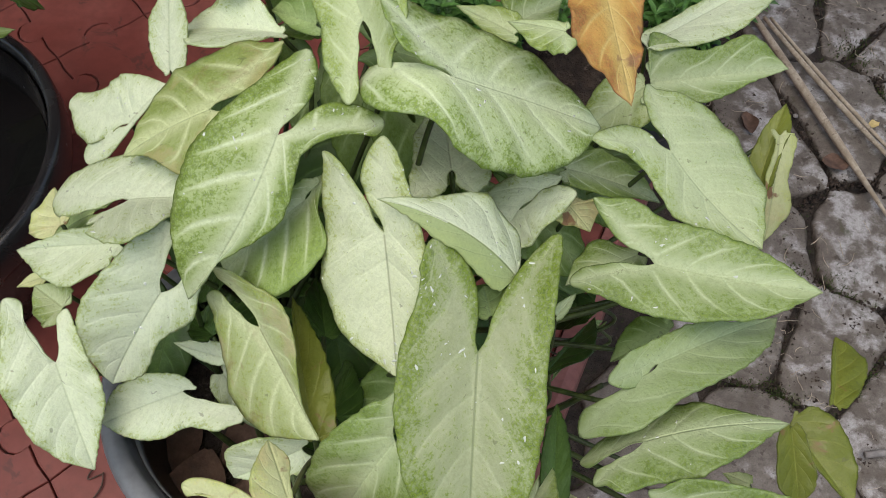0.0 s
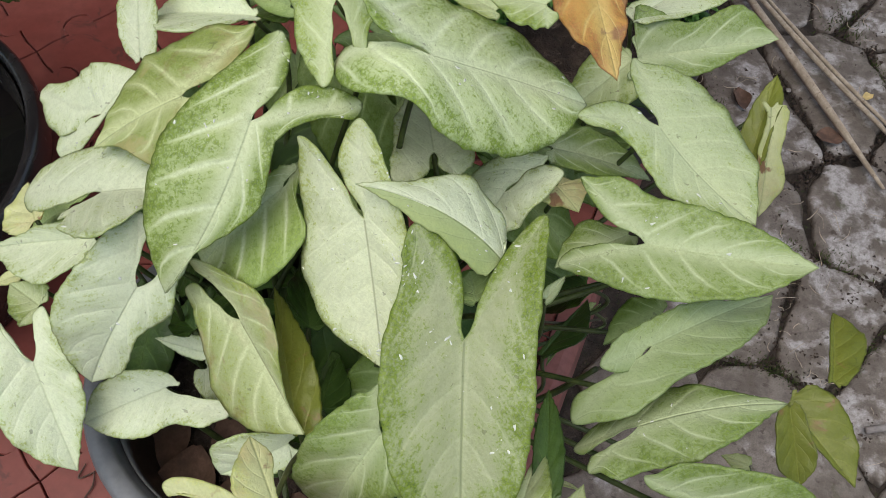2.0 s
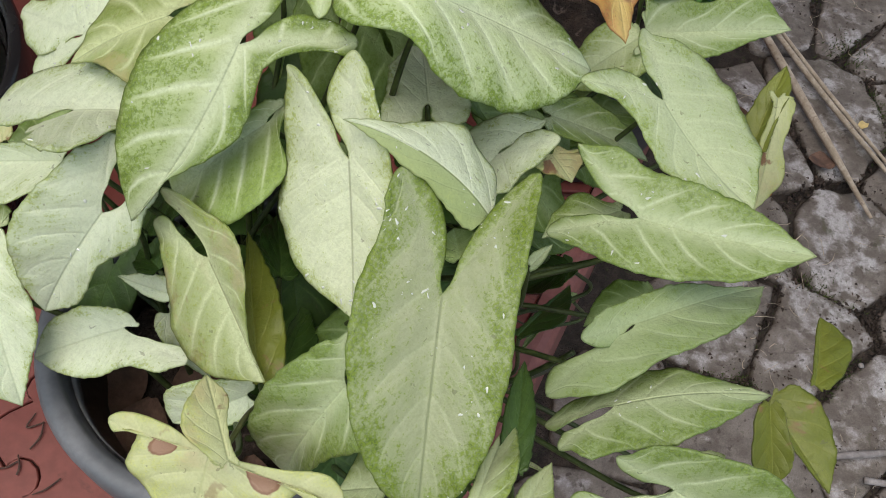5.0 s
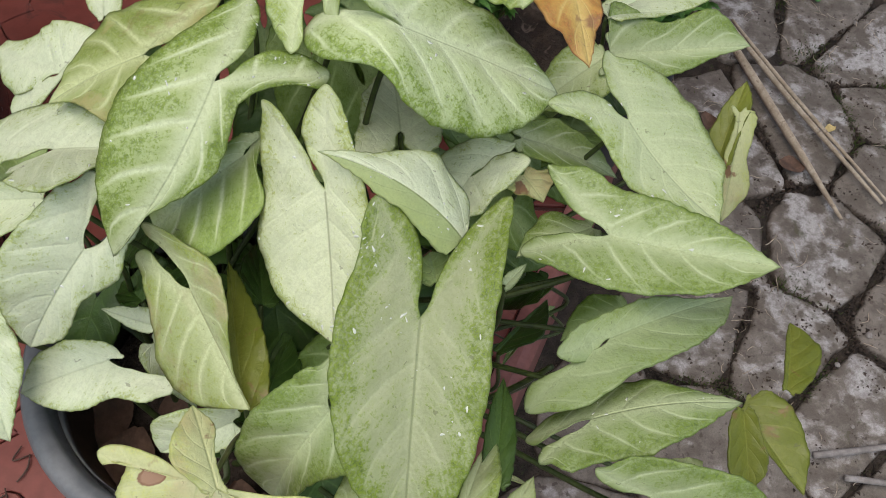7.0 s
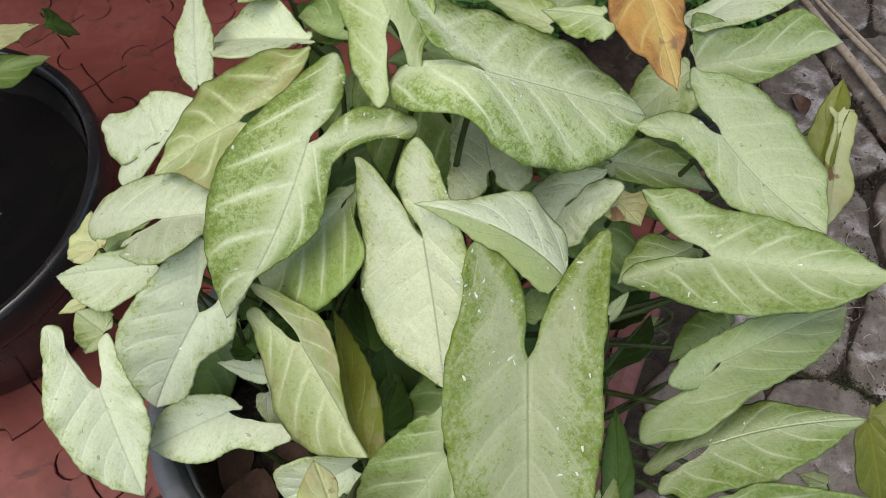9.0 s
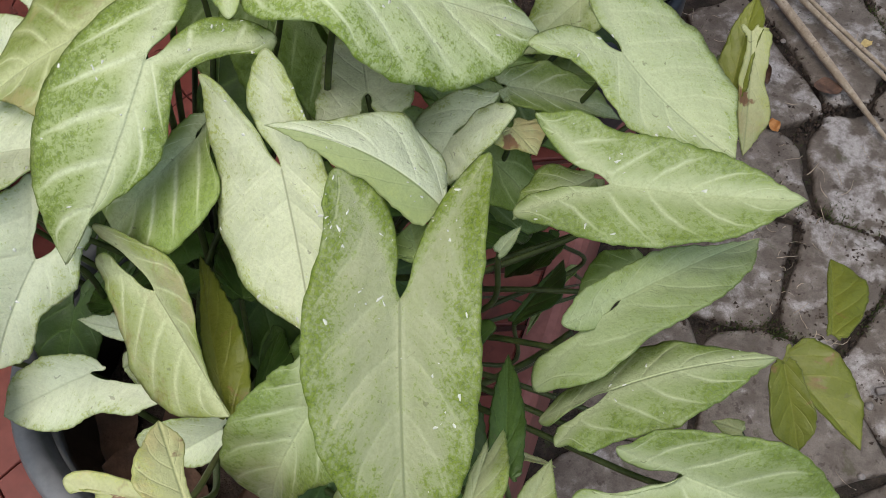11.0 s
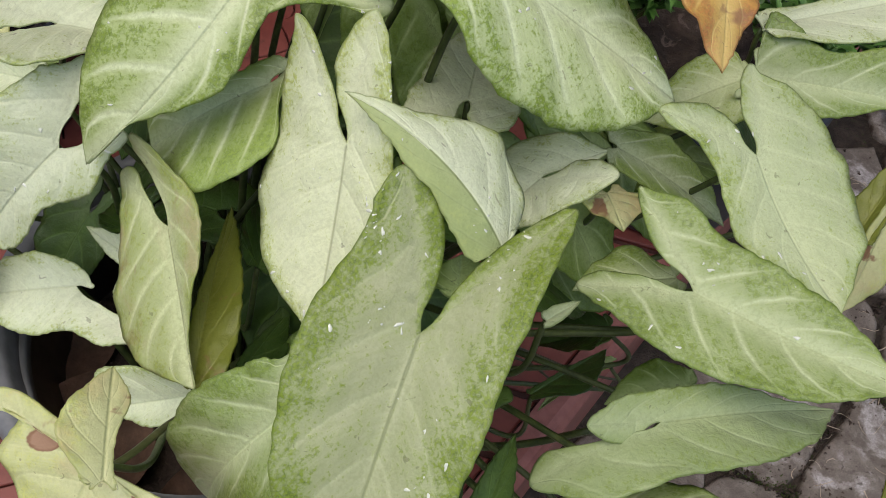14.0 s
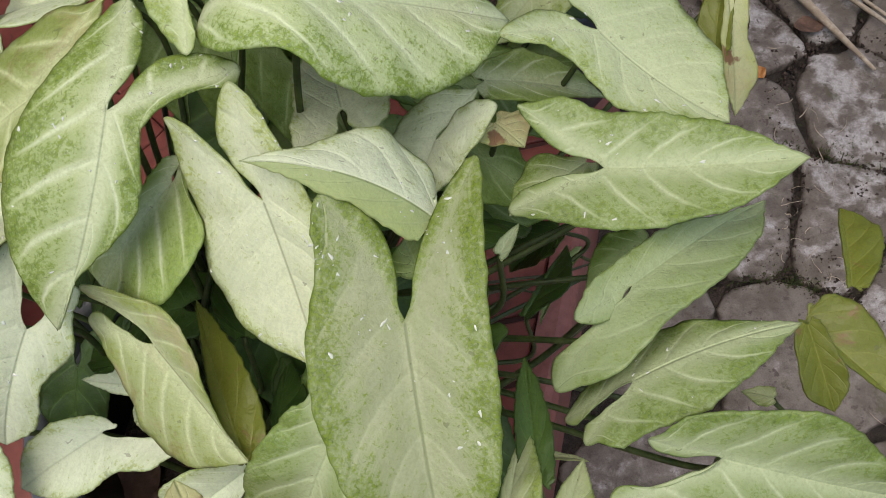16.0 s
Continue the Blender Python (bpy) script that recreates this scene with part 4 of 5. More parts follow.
leaf("pale", (0.0506, 0.4355, 0.8471), (143, 1, -3), 0.0500, 10,
     (0.0056, 0.0074, 0.29, -0.02, 0.05, 0.0115, 0.0112, 0.0051, 11, -9, 8), (-0.0009, 0.0107, 0.36, -0.30, 0.05, 0.0130, 0.0143, 0.0067, 12, -10, 8), stem=False)
leaf("sage", (0.0525, 0.4596, 0.8314), (42, -8, 5), 0.0519, 3,
     (-0.0013, 0.0149, 0.37, -0.30, 0.05, 0.0196, 0.0187, 0.0081, 25, -6, 8), (-0.0007, 0.0082, 0.35, -0.28, 0.05, 0.0210, 0.0219, 0.0096, 22, -8, 8), stem=False)
leaf("dry", (0.1021, 0.4246, 0.9016), (-82, -7, -12), 0.0870, 5,
     (0.0103, 0.0161, 0.10, 0.10, 0.16, 0.0248, 0.0200, 0.0095, 2, -14, 8), (0.0096, 0.0157, 0.10, 0.10, 0.16, 0.0239, 0.0310, 0.0215, 12, -14, 8), label="withered orange-brown dry leaf", stem=False, wave=0.0028)
leaf("dry", (0.1043, 0.4251, 0.9027), (91, 12, -0), 0.0652, 5,
     (0.0073, 0.0132, 0.10, 0.10, 0.16, 0.0182, 0.0261, 0.0271, 11, -9, 8), (0.0044, 0.0115, 0.10, 0.10, 0.16, 0.0187, 0.0201, 0.0182, 11, -9, 8), label="withered orange-brown dry leaf", stem=False, wave=0.0028)
leaf("pale", (-0.1231, 0.4613, 0.8782), (110, -6, -6), 0.0857, 8,
     (0.0148, 0.0317, 0.34, -0.01, 0.05, 0.0355, 0.0348, 0.0163, 15, -7, 7), (0.0241, 0.0320, 0.29, 0.07, 0.22, 0.0262, 0.0235, 0.0110, 18, -4, 8))
leaf("green", (-0.0827, 0.4265, 0.8646), (151, -5, -26), 0.0386, 11,
     (0.0069, 0.0064, 0.25, 0.06, 0.05, 0.0085, 0.0084, 0.0041, 10, -10, 8), (-0.0023, 0.0259, 0.37, 0.00, 0.07, 0.0255, 0.0224, 0.0106, 23, -5, 8))
leaf("green", (-0.0806, 0.4400, 0.8500), (167, -10, -3), 0.0380, 13,
     (0.0044, 0.0136, 0.35, -0.04, 0.05, 0.0147, 0.0149, 0.0073, 13, -9, 8), (-0.0007, 0.0080, 0.35, -0.13, 0.05, 0.0083, 0.0089, 0.0042, 14, -10, 8))
leaf("white", (-0.2130, 0.3018, 0.7908), (174, -14, -21), 0.0894, 12,
     (0.0022, 0.0104, 0.36, -0.30, 0.05, 0.0165, 0.0315, 0.0168, 21, -7, 8), (-0.0012, 0.0141, 0.37, -0.02, 0.05, 0.0135, 0.0123, 0.0055, 36, -5, 8))
leaf("yellow", (-0.2691, 0.3344, 0.7614), (113, -2, -14), 0.0384, 9,
     (0.0021, 0.0197, 0.37, -0.18, 0.05, 0.0220, 0.0212, 0.0096, 12, -9, 8), (-0.0008, 0.0092, 0.36, -0.02, 0.05, 0.0092, 0.0085, 0.0037, 20, -9, 8))
leaf("yellow", (-0.2824, 0.3033, 0.7414), (189, -17, -2), 0.0243, 11,
     (0.0012, 0.0067, 0.34, 0.01, 0.05, 0.0065, 0.0059, 0.0026, 13, -10, 8), (-0.0004, 0.0050, 0.32, -0.03, 0.05, 0.0053, 0.0053, 0.0023, 13, -10, 8))
leaf("pale", (-0.2593, 0.2747, 0.7501), (143, -3, -4), 0.0335, 12,
     (0.0023, 0.0187, 0.37, 0.05, 0.05, 0.0172, 0.0156, 0.0074, 11, -9, 8), (-0.0009, 0.0106, 0.36, -0.30, 0.05, 0.0130, 0.0135, 0.0060, 13, -9, 8))
leaf("white", (-0.1503, 0.2455, 0.7308), (159, -14, -32), 0.0468, 11,
     (0.0033, 0.0038, 0.25, 0.01, 0.05, 0.0060, 0.0058, 0.0026, 7, -10, 8), (-0.0011, 0.0123, 0.37, 0.11, 0.05, 0.0118, 0.0102, 0.0044, 22, -8, 8))
leaf("white", (-0.1564, 0.2472, 0.6987), (-47, -37, -10), 0.0581, 17,
     (0.0056, 0.0069, 0.27, 0.10, 0.20, 0.0046, 0.0036, 0.0020, 7, -10, 8), (-0.0013, 0.0144, 0.37, -0.19, 0.05, 0.0147, 0.0157, 0.0074, 12, -9, 8))
leaf("olive", (-0.0760, 0.1724, 0.7768), (103, 6, -1), 0.1038, 19,
     (-0.0003, 0.0040, 0.30, -0.26, 0.05, 0.0048, 0.0064, 0.0028, 14, -10, 8), (-0.0014, 0.0159, 0.37, -0.12, 0.05, 0.0155, 0.0176, 0.0102, 15, -8, 8))
leaf("deep_shade", (-0.0716, 0.2064, 0.7221), (81, -13, -3), 0.0505, 12,
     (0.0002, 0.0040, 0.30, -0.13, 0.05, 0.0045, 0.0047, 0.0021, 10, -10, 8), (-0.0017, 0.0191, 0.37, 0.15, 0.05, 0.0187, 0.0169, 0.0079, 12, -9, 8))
leaf("deep_shade", (-0.0772, 0.2518, 0.7527), (100, -13, 32), 0.0586, 9,
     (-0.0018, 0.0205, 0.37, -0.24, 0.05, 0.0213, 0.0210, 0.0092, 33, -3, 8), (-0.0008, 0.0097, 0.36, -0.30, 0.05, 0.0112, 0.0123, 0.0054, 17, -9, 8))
leaf("deep_shade", (-0.1556, 0.2566, 0.7430), (134, -18, 1), 0.0287, 4,
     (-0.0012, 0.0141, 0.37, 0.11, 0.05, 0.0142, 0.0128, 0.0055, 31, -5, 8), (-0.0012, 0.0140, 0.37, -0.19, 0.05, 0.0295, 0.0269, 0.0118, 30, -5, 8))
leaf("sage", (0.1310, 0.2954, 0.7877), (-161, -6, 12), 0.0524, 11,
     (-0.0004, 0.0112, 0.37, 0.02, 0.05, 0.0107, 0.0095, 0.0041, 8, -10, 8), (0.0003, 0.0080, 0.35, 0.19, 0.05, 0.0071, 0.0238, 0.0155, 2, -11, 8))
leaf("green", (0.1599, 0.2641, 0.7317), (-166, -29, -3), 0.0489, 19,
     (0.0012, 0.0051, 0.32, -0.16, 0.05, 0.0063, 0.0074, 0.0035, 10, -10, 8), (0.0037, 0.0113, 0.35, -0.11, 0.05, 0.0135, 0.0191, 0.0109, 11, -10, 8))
leaf("deep_shade", (0.0640, 0.1300, 0.7900), (82, -6, 4), 0.0700, 16,
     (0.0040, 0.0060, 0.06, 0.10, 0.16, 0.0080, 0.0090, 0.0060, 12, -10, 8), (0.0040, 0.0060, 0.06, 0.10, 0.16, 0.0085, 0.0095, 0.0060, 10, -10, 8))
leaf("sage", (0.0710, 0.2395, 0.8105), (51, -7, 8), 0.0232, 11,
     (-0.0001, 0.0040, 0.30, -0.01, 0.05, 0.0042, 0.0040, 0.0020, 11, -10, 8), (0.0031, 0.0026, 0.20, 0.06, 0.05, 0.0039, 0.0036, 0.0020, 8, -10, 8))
leaf("deep_shade", (0.0888, 0.2822, 0.6209), (52, -14, -14), 0.0761, 1,
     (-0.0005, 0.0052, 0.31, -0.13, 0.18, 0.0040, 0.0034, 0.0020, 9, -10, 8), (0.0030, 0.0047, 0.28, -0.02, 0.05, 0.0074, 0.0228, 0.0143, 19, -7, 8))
leaf("deep_shade", (0.1248, 0.3259, 0.6569), (-170, -40, 7), 0.0543, 5,
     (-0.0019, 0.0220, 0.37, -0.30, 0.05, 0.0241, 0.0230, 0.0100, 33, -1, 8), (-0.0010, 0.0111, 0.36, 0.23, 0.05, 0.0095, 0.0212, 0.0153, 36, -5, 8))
leaf("yellow", (0.0735, 0.1646, 0.6918), (-6, -21, -16), 0.0326, 21,
     (0.0039, -0.0010, 0.13, 0.22, 0.05, 0.0040, 0.0032, 0.0020, 1, -10, 14), (-0.0002, 0.0040, 0.30, 0.01, 0.05, 0.0040, 0.0035, 0.0020, 38, -8, 8))
leaf("olive", (0.2329, 0.3717, 0.7648), (72, 38, -20), 0.0585, 17,
     (0.0060, 0.0080, 0.10, 0.10, 0.16, 0.0119, 0.0111, 0.0071, 8, -10, 8), (0.0061, 0.0083, 0.10, 0.10, 0.16, 0.0102, 0.0094, 0.0101, 14, -9, 8))
leaf("yellow", (0.2434, 0.3925, 0.7900), (-89, -44, -15), 0.0806, 13,
     (0.0032, 0.0052, 0.10, 0.10, 0.16, 0.0140, 0.0107, 0.0163, 5, -14, 8), (0.0041, 0.0085, 0.10, 0.10, 0.16, 0.0038, 0.0095, 0.0075, 12, -10, 8))
leaf("pale", (0.1068, 0.1044, 0.7356), (98, -20, 9), 0.0179, 13,
     (-0.0004, 0.0101, 0.36, -0.21, 0.05, 0.0145, 0.0133, 0.0058, 11, -10, 8), (0.0028, 0.0097, 0.35, -0.11, 0.05, 0.0165, 0.0152, 0.0066, 6, -10, 8))
leaf("pale", (0.2196, 0.1753, 0.6706), (140, -27, 6), 0.0223, 15,
     (0.0005, 0.0067, 0.34, -0.15, 0.05, 0.0082, 0.0079, 0.0034, 12, -10, 8), (-0.0002, 0.0040, 0.30, -0.24, 0.05, 0.0061, 0.0062, 0.0027, 9, -10, 8))
leaf("pale", (-0.0055, 0.1177, 0.7782), (180, -15, 14), 0.0234, 13,
     (0.0012, 0.0096, 0.36, -0.16, 0.05, 0.0184, 0.0169, 0.0072, 9, -10, 8), (0.0003, 0.0040, 0.27, -0.14, 0.30, 0.0447, 0.0398, 0.0168, 0, -11, 8))
leaf("green", (0.0299, 0.2298, 0.8302), (100, -8, -1), 0.0231, 9,
     (0.0001, 0.0085, 0.35, -0.18, 0.05, 0.0159, 0.0146, 0.0061, 10, -10, 8), (-0.0006, 0.0073, 0.34, -0.16, 0.13, 0.0297, 0.0268, 0.0118, 10, -10, 8))
leaf("yellow", (0.0868, 0.3271, 0.7980), (-54, -2, -17), 0.0227, 10,
     (-0.0014, 0.0164, 0.37, -0.19, 0.05, 0.0279, 0.0251, 0.0110, -4, -13, 8), (-0.0006, 0.0071, 0.34, -0.17, 0.08, 0.0199, 0.0181, 0.0078, 5, -10, 8))
v, f = tube(spline([np.array(q) for q in ((0.064, 0.385, 0.470), (0.102, 0.391, 0.450), (0.140, 0.392, 0.440), (0.186, 0.405, 0.420))], 8), (0.0016, 0.0016, 0.0011), 8)
adopt(mesh_part("stem", v, f, STALK_DARK), plant)
v, f = tube(spline([np.array(q) for q in ((0.064, 0.360, 0.500), (0.093, 0.368, 0.480), (0.120, 0.366, 0.460))], 8), (0.0013, 0.0013, 0.0009), 8)
adopt(mesh_part("stem", v, f, STALK_DARK), plant)
v, f = tube(spline([np.array(q) for q in ((0.079, 0.281, 0.500), (0.118, 0.305, 0.480), (0.153, 0.329, 0.460), (0.185, 0.348, 0.440))], 8), (0.0024, 0.0024, 0.0017), 8)
adopt(mesh_part("stem", v, f, STALK_DARK), plant)
v, f = tube(spline([np.array(q) for q in ((0.045, 0.237, 0.600), (0.093, 0.249, 0.620), (0.124, 0.254, 0.660))], 8), (0.0030, 0.0026, 0.0022), 8)
adopt(mesh_part("stem", v, f, STALK), plant)
v, f = tube(spline([np.array(q) for q in ((-0.092, 0.118, 0.797), (-0.087, 0.136, 0.780), (-0.082, 0.166, 0.750), (-0.074, 0.195, 0.690), (-0.060, 0.225, 0.560))], 8), (0.0017, 0.0018, 0.0022), 8)
adopt(mesh_part("stem", v, f, STALK_PALE), plant)
# leaves low inside the plant, mostly fillers; the darkest hold shade in their colour
leaf("green", (0.1570, 0.3800, 0.5000), (-142, -10, 25), 0.0727, 30,
     (0.0080, 0.0030, 0.06, 0.10, 0.16, 0.0080, 0.0095, 0.0060, 35, -5, 20), (0.0060, 0.0030, 0.06, 0.10, 0.16, 0.0070, 0.0085, 0.0050, 30, -5, 20), label="limp narrow green leaf hanging low")
leaf("green", (-0.090, 0.443, 0.800), (-80, -20, 0), 0.080, 25,
     (0.0318, 0.0169, 0.18, 0.10, 0.05, 0.0287, 0.0272, 0.0147, 8, -10, 10), (0.0353, 0.0188, 0.18, 0.10, 0.05, 0.0298, 0.0278, 0.0149, 8, -10, 10))
leaf("green", (-0.050, 0.409, 0.800), (-70, -35, 0), 0.090, 25,
     (0.0362, 0.0192, 0.18, 0.10, 0.05, 0.0317, 0.0300, 0.0163, 8, -10, 10), (0.0397, 0.0211, 0.18, 0.10, 0.05, 0.0338, 0.0315, 0.0169, 8, -10, 10))
leaf("green", (-0.029, 0.416, 0.850), (10, -30, 0), 0.070, 25,
     (0.0283, 0.0150, 0.18, 0.10, 0.05, 0.0248, 0.0234, 0.0127, 8, -10, 10), (0.0309, 0.0164, 0.18, 0.10, 0.05, 0.0268, 0.0250, 0.0134, 8, -10, 10))
leaf("green", (-0.018, 0.395, 0.800), (-60, -35, 0), 0.090, 25,
     (0.0362, 0.0192, 0.18, 0.10, 0.05, 0.0317, 0.0300, 0.0163, 8, -10, 10), (0.0397, 0.0211, 0.18, 0.10, 0.05, 0.0338, 0.0315, 0.0169, 8, -10, 10))
leaf("green", (-0.107, 0.469, 0.830), (60, -15, 0), 0.060, 25,
     (0.0238, 0.0127, 0.18, 0.09, 0.05, 0.0218, 0.0206, 0.0112, 8, -10, 10), (0.0265, 0.0141, 0.18, 0.10, 0.05, 0.0229, 0.0213, 0.0114, 8, -10, 10))
leaf("deep_shade", (-0.156, 0.415, 0.800), (-100, -25, 0), 0.070, 25,
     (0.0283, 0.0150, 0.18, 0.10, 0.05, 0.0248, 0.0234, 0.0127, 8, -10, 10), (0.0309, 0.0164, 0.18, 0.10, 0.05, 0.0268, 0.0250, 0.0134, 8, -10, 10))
leaf("deep_shade", (-0.069, 0.393, 0.780), (-120, -30, 0), 0.090, 25,
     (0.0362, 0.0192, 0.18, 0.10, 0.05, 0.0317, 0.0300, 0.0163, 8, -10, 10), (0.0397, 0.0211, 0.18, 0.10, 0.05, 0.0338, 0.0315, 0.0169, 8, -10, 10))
leaf("deep_shade", (-0.167, 0.362, 0.780), (-110, -30, 0), 0.080, 25,
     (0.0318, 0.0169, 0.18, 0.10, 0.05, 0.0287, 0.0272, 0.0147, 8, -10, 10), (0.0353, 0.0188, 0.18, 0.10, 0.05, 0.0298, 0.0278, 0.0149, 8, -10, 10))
leaf("deep_shade", (-0.077, 0.282, 0.720), (-80, -30, 0), 0.080, 25,
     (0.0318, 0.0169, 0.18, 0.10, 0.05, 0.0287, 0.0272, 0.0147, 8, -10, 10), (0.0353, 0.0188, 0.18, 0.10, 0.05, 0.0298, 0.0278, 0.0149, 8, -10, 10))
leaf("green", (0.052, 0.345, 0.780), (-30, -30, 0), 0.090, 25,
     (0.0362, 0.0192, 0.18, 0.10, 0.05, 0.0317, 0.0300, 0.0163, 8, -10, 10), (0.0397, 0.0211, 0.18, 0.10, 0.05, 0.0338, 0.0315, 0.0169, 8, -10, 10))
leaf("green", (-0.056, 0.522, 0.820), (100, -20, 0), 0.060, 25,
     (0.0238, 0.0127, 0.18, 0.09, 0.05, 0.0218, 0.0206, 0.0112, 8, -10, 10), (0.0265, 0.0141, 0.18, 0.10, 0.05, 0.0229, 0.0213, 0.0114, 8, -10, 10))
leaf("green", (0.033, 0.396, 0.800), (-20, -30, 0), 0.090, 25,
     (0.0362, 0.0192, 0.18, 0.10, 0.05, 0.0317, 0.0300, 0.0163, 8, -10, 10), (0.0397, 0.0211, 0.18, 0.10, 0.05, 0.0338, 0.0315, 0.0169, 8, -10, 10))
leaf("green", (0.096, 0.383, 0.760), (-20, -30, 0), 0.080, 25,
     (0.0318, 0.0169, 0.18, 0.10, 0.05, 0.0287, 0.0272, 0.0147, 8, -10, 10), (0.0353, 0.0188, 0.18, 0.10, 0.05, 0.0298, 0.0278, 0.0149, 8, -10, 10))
leaf("deep_shade", (0.158, 0.464, 0.740), (0, -30, 0), 0.070, 25,
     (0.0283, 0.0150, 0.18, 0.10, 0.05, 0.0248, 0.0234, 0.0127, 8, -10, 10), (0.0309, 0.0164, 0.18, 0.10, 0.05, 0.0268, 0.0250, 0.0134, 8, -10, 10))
leaf("deep_shade", (-0.201, 0.280, 0.700), (-110, -30, 0), 0.070, 25,
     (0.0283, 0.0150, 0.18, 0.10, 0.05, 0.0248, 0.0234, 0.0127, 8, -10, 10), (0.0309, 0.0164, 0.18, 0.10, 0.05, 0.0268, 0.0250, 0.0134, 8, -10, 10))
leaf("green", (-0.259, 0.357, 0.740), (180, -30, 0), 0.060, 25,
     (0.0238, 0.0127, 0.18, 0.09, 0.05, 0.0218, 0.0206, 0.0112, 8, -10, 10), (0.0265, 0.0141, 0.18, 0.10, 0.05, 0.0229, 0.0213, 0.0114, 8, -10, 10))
leaf("deep_shade", (0.036, 0.193, 0.660), (-90, -30, 0), 0.070, 25,
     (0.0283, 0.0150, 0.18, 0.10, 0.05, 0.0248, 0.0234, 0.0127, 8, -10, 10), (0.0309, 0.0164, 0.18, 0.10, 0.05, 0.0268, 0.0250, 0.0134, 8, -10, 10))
# added inner leaves, mostly dark-toned, to fill the gaps with shade
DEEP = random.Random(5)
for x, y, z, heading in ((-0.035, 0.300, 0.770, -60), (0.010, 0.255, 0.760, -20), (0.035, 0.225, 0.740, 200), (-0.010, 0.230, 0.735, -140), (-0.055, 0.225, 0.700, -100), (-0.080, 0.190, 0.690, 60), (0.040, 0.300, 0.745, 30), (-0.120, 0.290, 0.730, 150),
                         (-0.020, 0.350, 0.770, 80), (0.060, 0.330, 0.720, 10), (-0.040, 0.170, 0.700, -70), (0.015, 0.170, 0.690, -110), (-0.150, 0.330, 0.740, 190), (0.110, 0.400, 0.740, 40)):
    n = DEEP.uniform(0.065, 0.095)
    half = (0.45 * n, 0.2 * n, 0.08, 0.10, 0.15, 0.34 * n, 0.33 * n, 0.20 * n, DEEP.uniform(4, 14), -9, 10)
    leaf(DEEP.choice(("green", "deep_shade", "deep_shade", "deep_shade")), (x, y, z), (heading + DEEP.uniform(-20, 20), DEEP.uniform(-40, -15), DEEP.uniform(-15, 15)), n, 25, half, half)


# ---------------------------------------------------------------- leaves at the black pot
pond_plant = thing("water_plant", (-0.62, 0.55, 0.5), label="small green and yellow leaves rising from the black pot", category="plant")
bpy.context.view_layer.update()
leaf("green", (-0.5265, 0.6299, 0.6175), (49, -17, 2), 0.1020, 13,
     (-0.0007, 0.0083, 0.35, -0.30, 0.06, 0.0266, 0.0286, 0.0128, 8, -10, 8), (0.0081, 0.0129, 0.32, -0.16, 0.05, 0.0235, 0.0339, 0.0166, 8, -9, 9), host=pond_plant)
leaf("yellow", (-0.5447, 0.6895, 0.6134), (44, -16, -2), 0.0872, 10,
     (-0.0007, 0.0100, 0.36, -0.30, 0.05, 0.0198, 0.0204, 0.0089, 6, -11, 8), (0.0055, 0.0108, 0.33, -0.21, 0.05, 0.0293, 0.0332, 0.0150, 7, -10, 8), label="yellowing leaf", host=pond_plant)
leaf("deep_shade", (-0.4969, 0.7743, 0.5543), (29, -41, -3), 0.0428, 20,
     (0.0014, 0.0039, 0.27, -0.19, 0.17, 0.0311, 0.0300, 0.0134, 8, -10, 8), (0.0045, 0.0125, 0.35, -0.15, 0.05, 0.0247, 0.0243, 0.0107, 10, -9, 8), host=pond_plant)


# ---------------------------------------------------------------- the bushy plant behind
TUFT = plain("tuft_leaf", (0.042, 0.115, 0.02), (0.10, 0.22, 0.05), 90.0, 0.36, 0.2, 0.0008).mat


def tuft_foliage(centre, spread, height, stems, seed):
    """Short stems crowded with small pointed leaves, joined into one mesh."""
    rng = np.random.default_rng(seed)
    verts, faces = [], []
    for _ in range(stems):
        a, r = rng.uniform(0, 6.28), spread * math.sqrt(rng.uniform(0, 1))
        root = np.array((centre[0] + 0.7 * r * math.cos(a), centre[1] + 0.7 * r * math.sin(a), centre[2] - height))
        tip = np.array((centre[0] + r * math.cos(a), centre[1] + r * math.sin(a), centre[2] + rng.uniform(-0.35, 0.15) * height - 0.5 * r * r / spread))
        axis = tip - root
        v, f = tube([root, root + axis * 0.5 + rng.normal(0, 0.004, 3), tip], (0.0014, 0.0008), 5)
        faces += [tuple(i + len(verts) for i in q) for q in f]
        verts += list(v)
        turn = rng.uniform(0, 6.28)
        for k in range(16):
            t = 0.35 + 0.65 * k / 15
            p = root + axis * t
            turn += 2.4
            out = np.array((math.cos(turn), math.sin(turn), rng.uniform(0.1, 0.9)))
            out /= np.linalg.norm(out)
            side = np.cross(out, (0, 0, 1.0))
            side /= np.linalg.norm(side) + 1e-9
            up = np.cross(side, out)
            n, w = rng.uniform(0.016, 0.030), rng.uniform(0.0024, 0.0044)
            base = len(verts)
            for s, ww, dz in ((0.0, 0.25, 0.0), (0.35, 1.0, 0.0012), (0.7, 0.75, 0.0004), (1.0, 0.0, -0.003)):
                c = p + out * n * s + up * dz
                verts += [c - side * w * ww + up * 0.0007 * (ww > 0), c, c + side * w * ww + up * 0.0007 * (ww > 0)]
            for i in range(3):
                for j in range(2):
                    q = base + i * 3 + j
                    faces.append((q, q + 1, q + 4, q + 3))
    return verts, faces


blue_pot = plant_pot(Vector((0.192, 0.700)), 0.120, 0.565, FLOOR, BLUE_PLASTIC, "dark blue plastic pot standing on red tiles behind the leaves", 0.012, 0.03)
bushy = thing("bushy_plant", (0.20, 0.70, 0.54), label="dense dark green plant with tiny pointed leaves", category="plant")
bpy.context.view_layer.update()
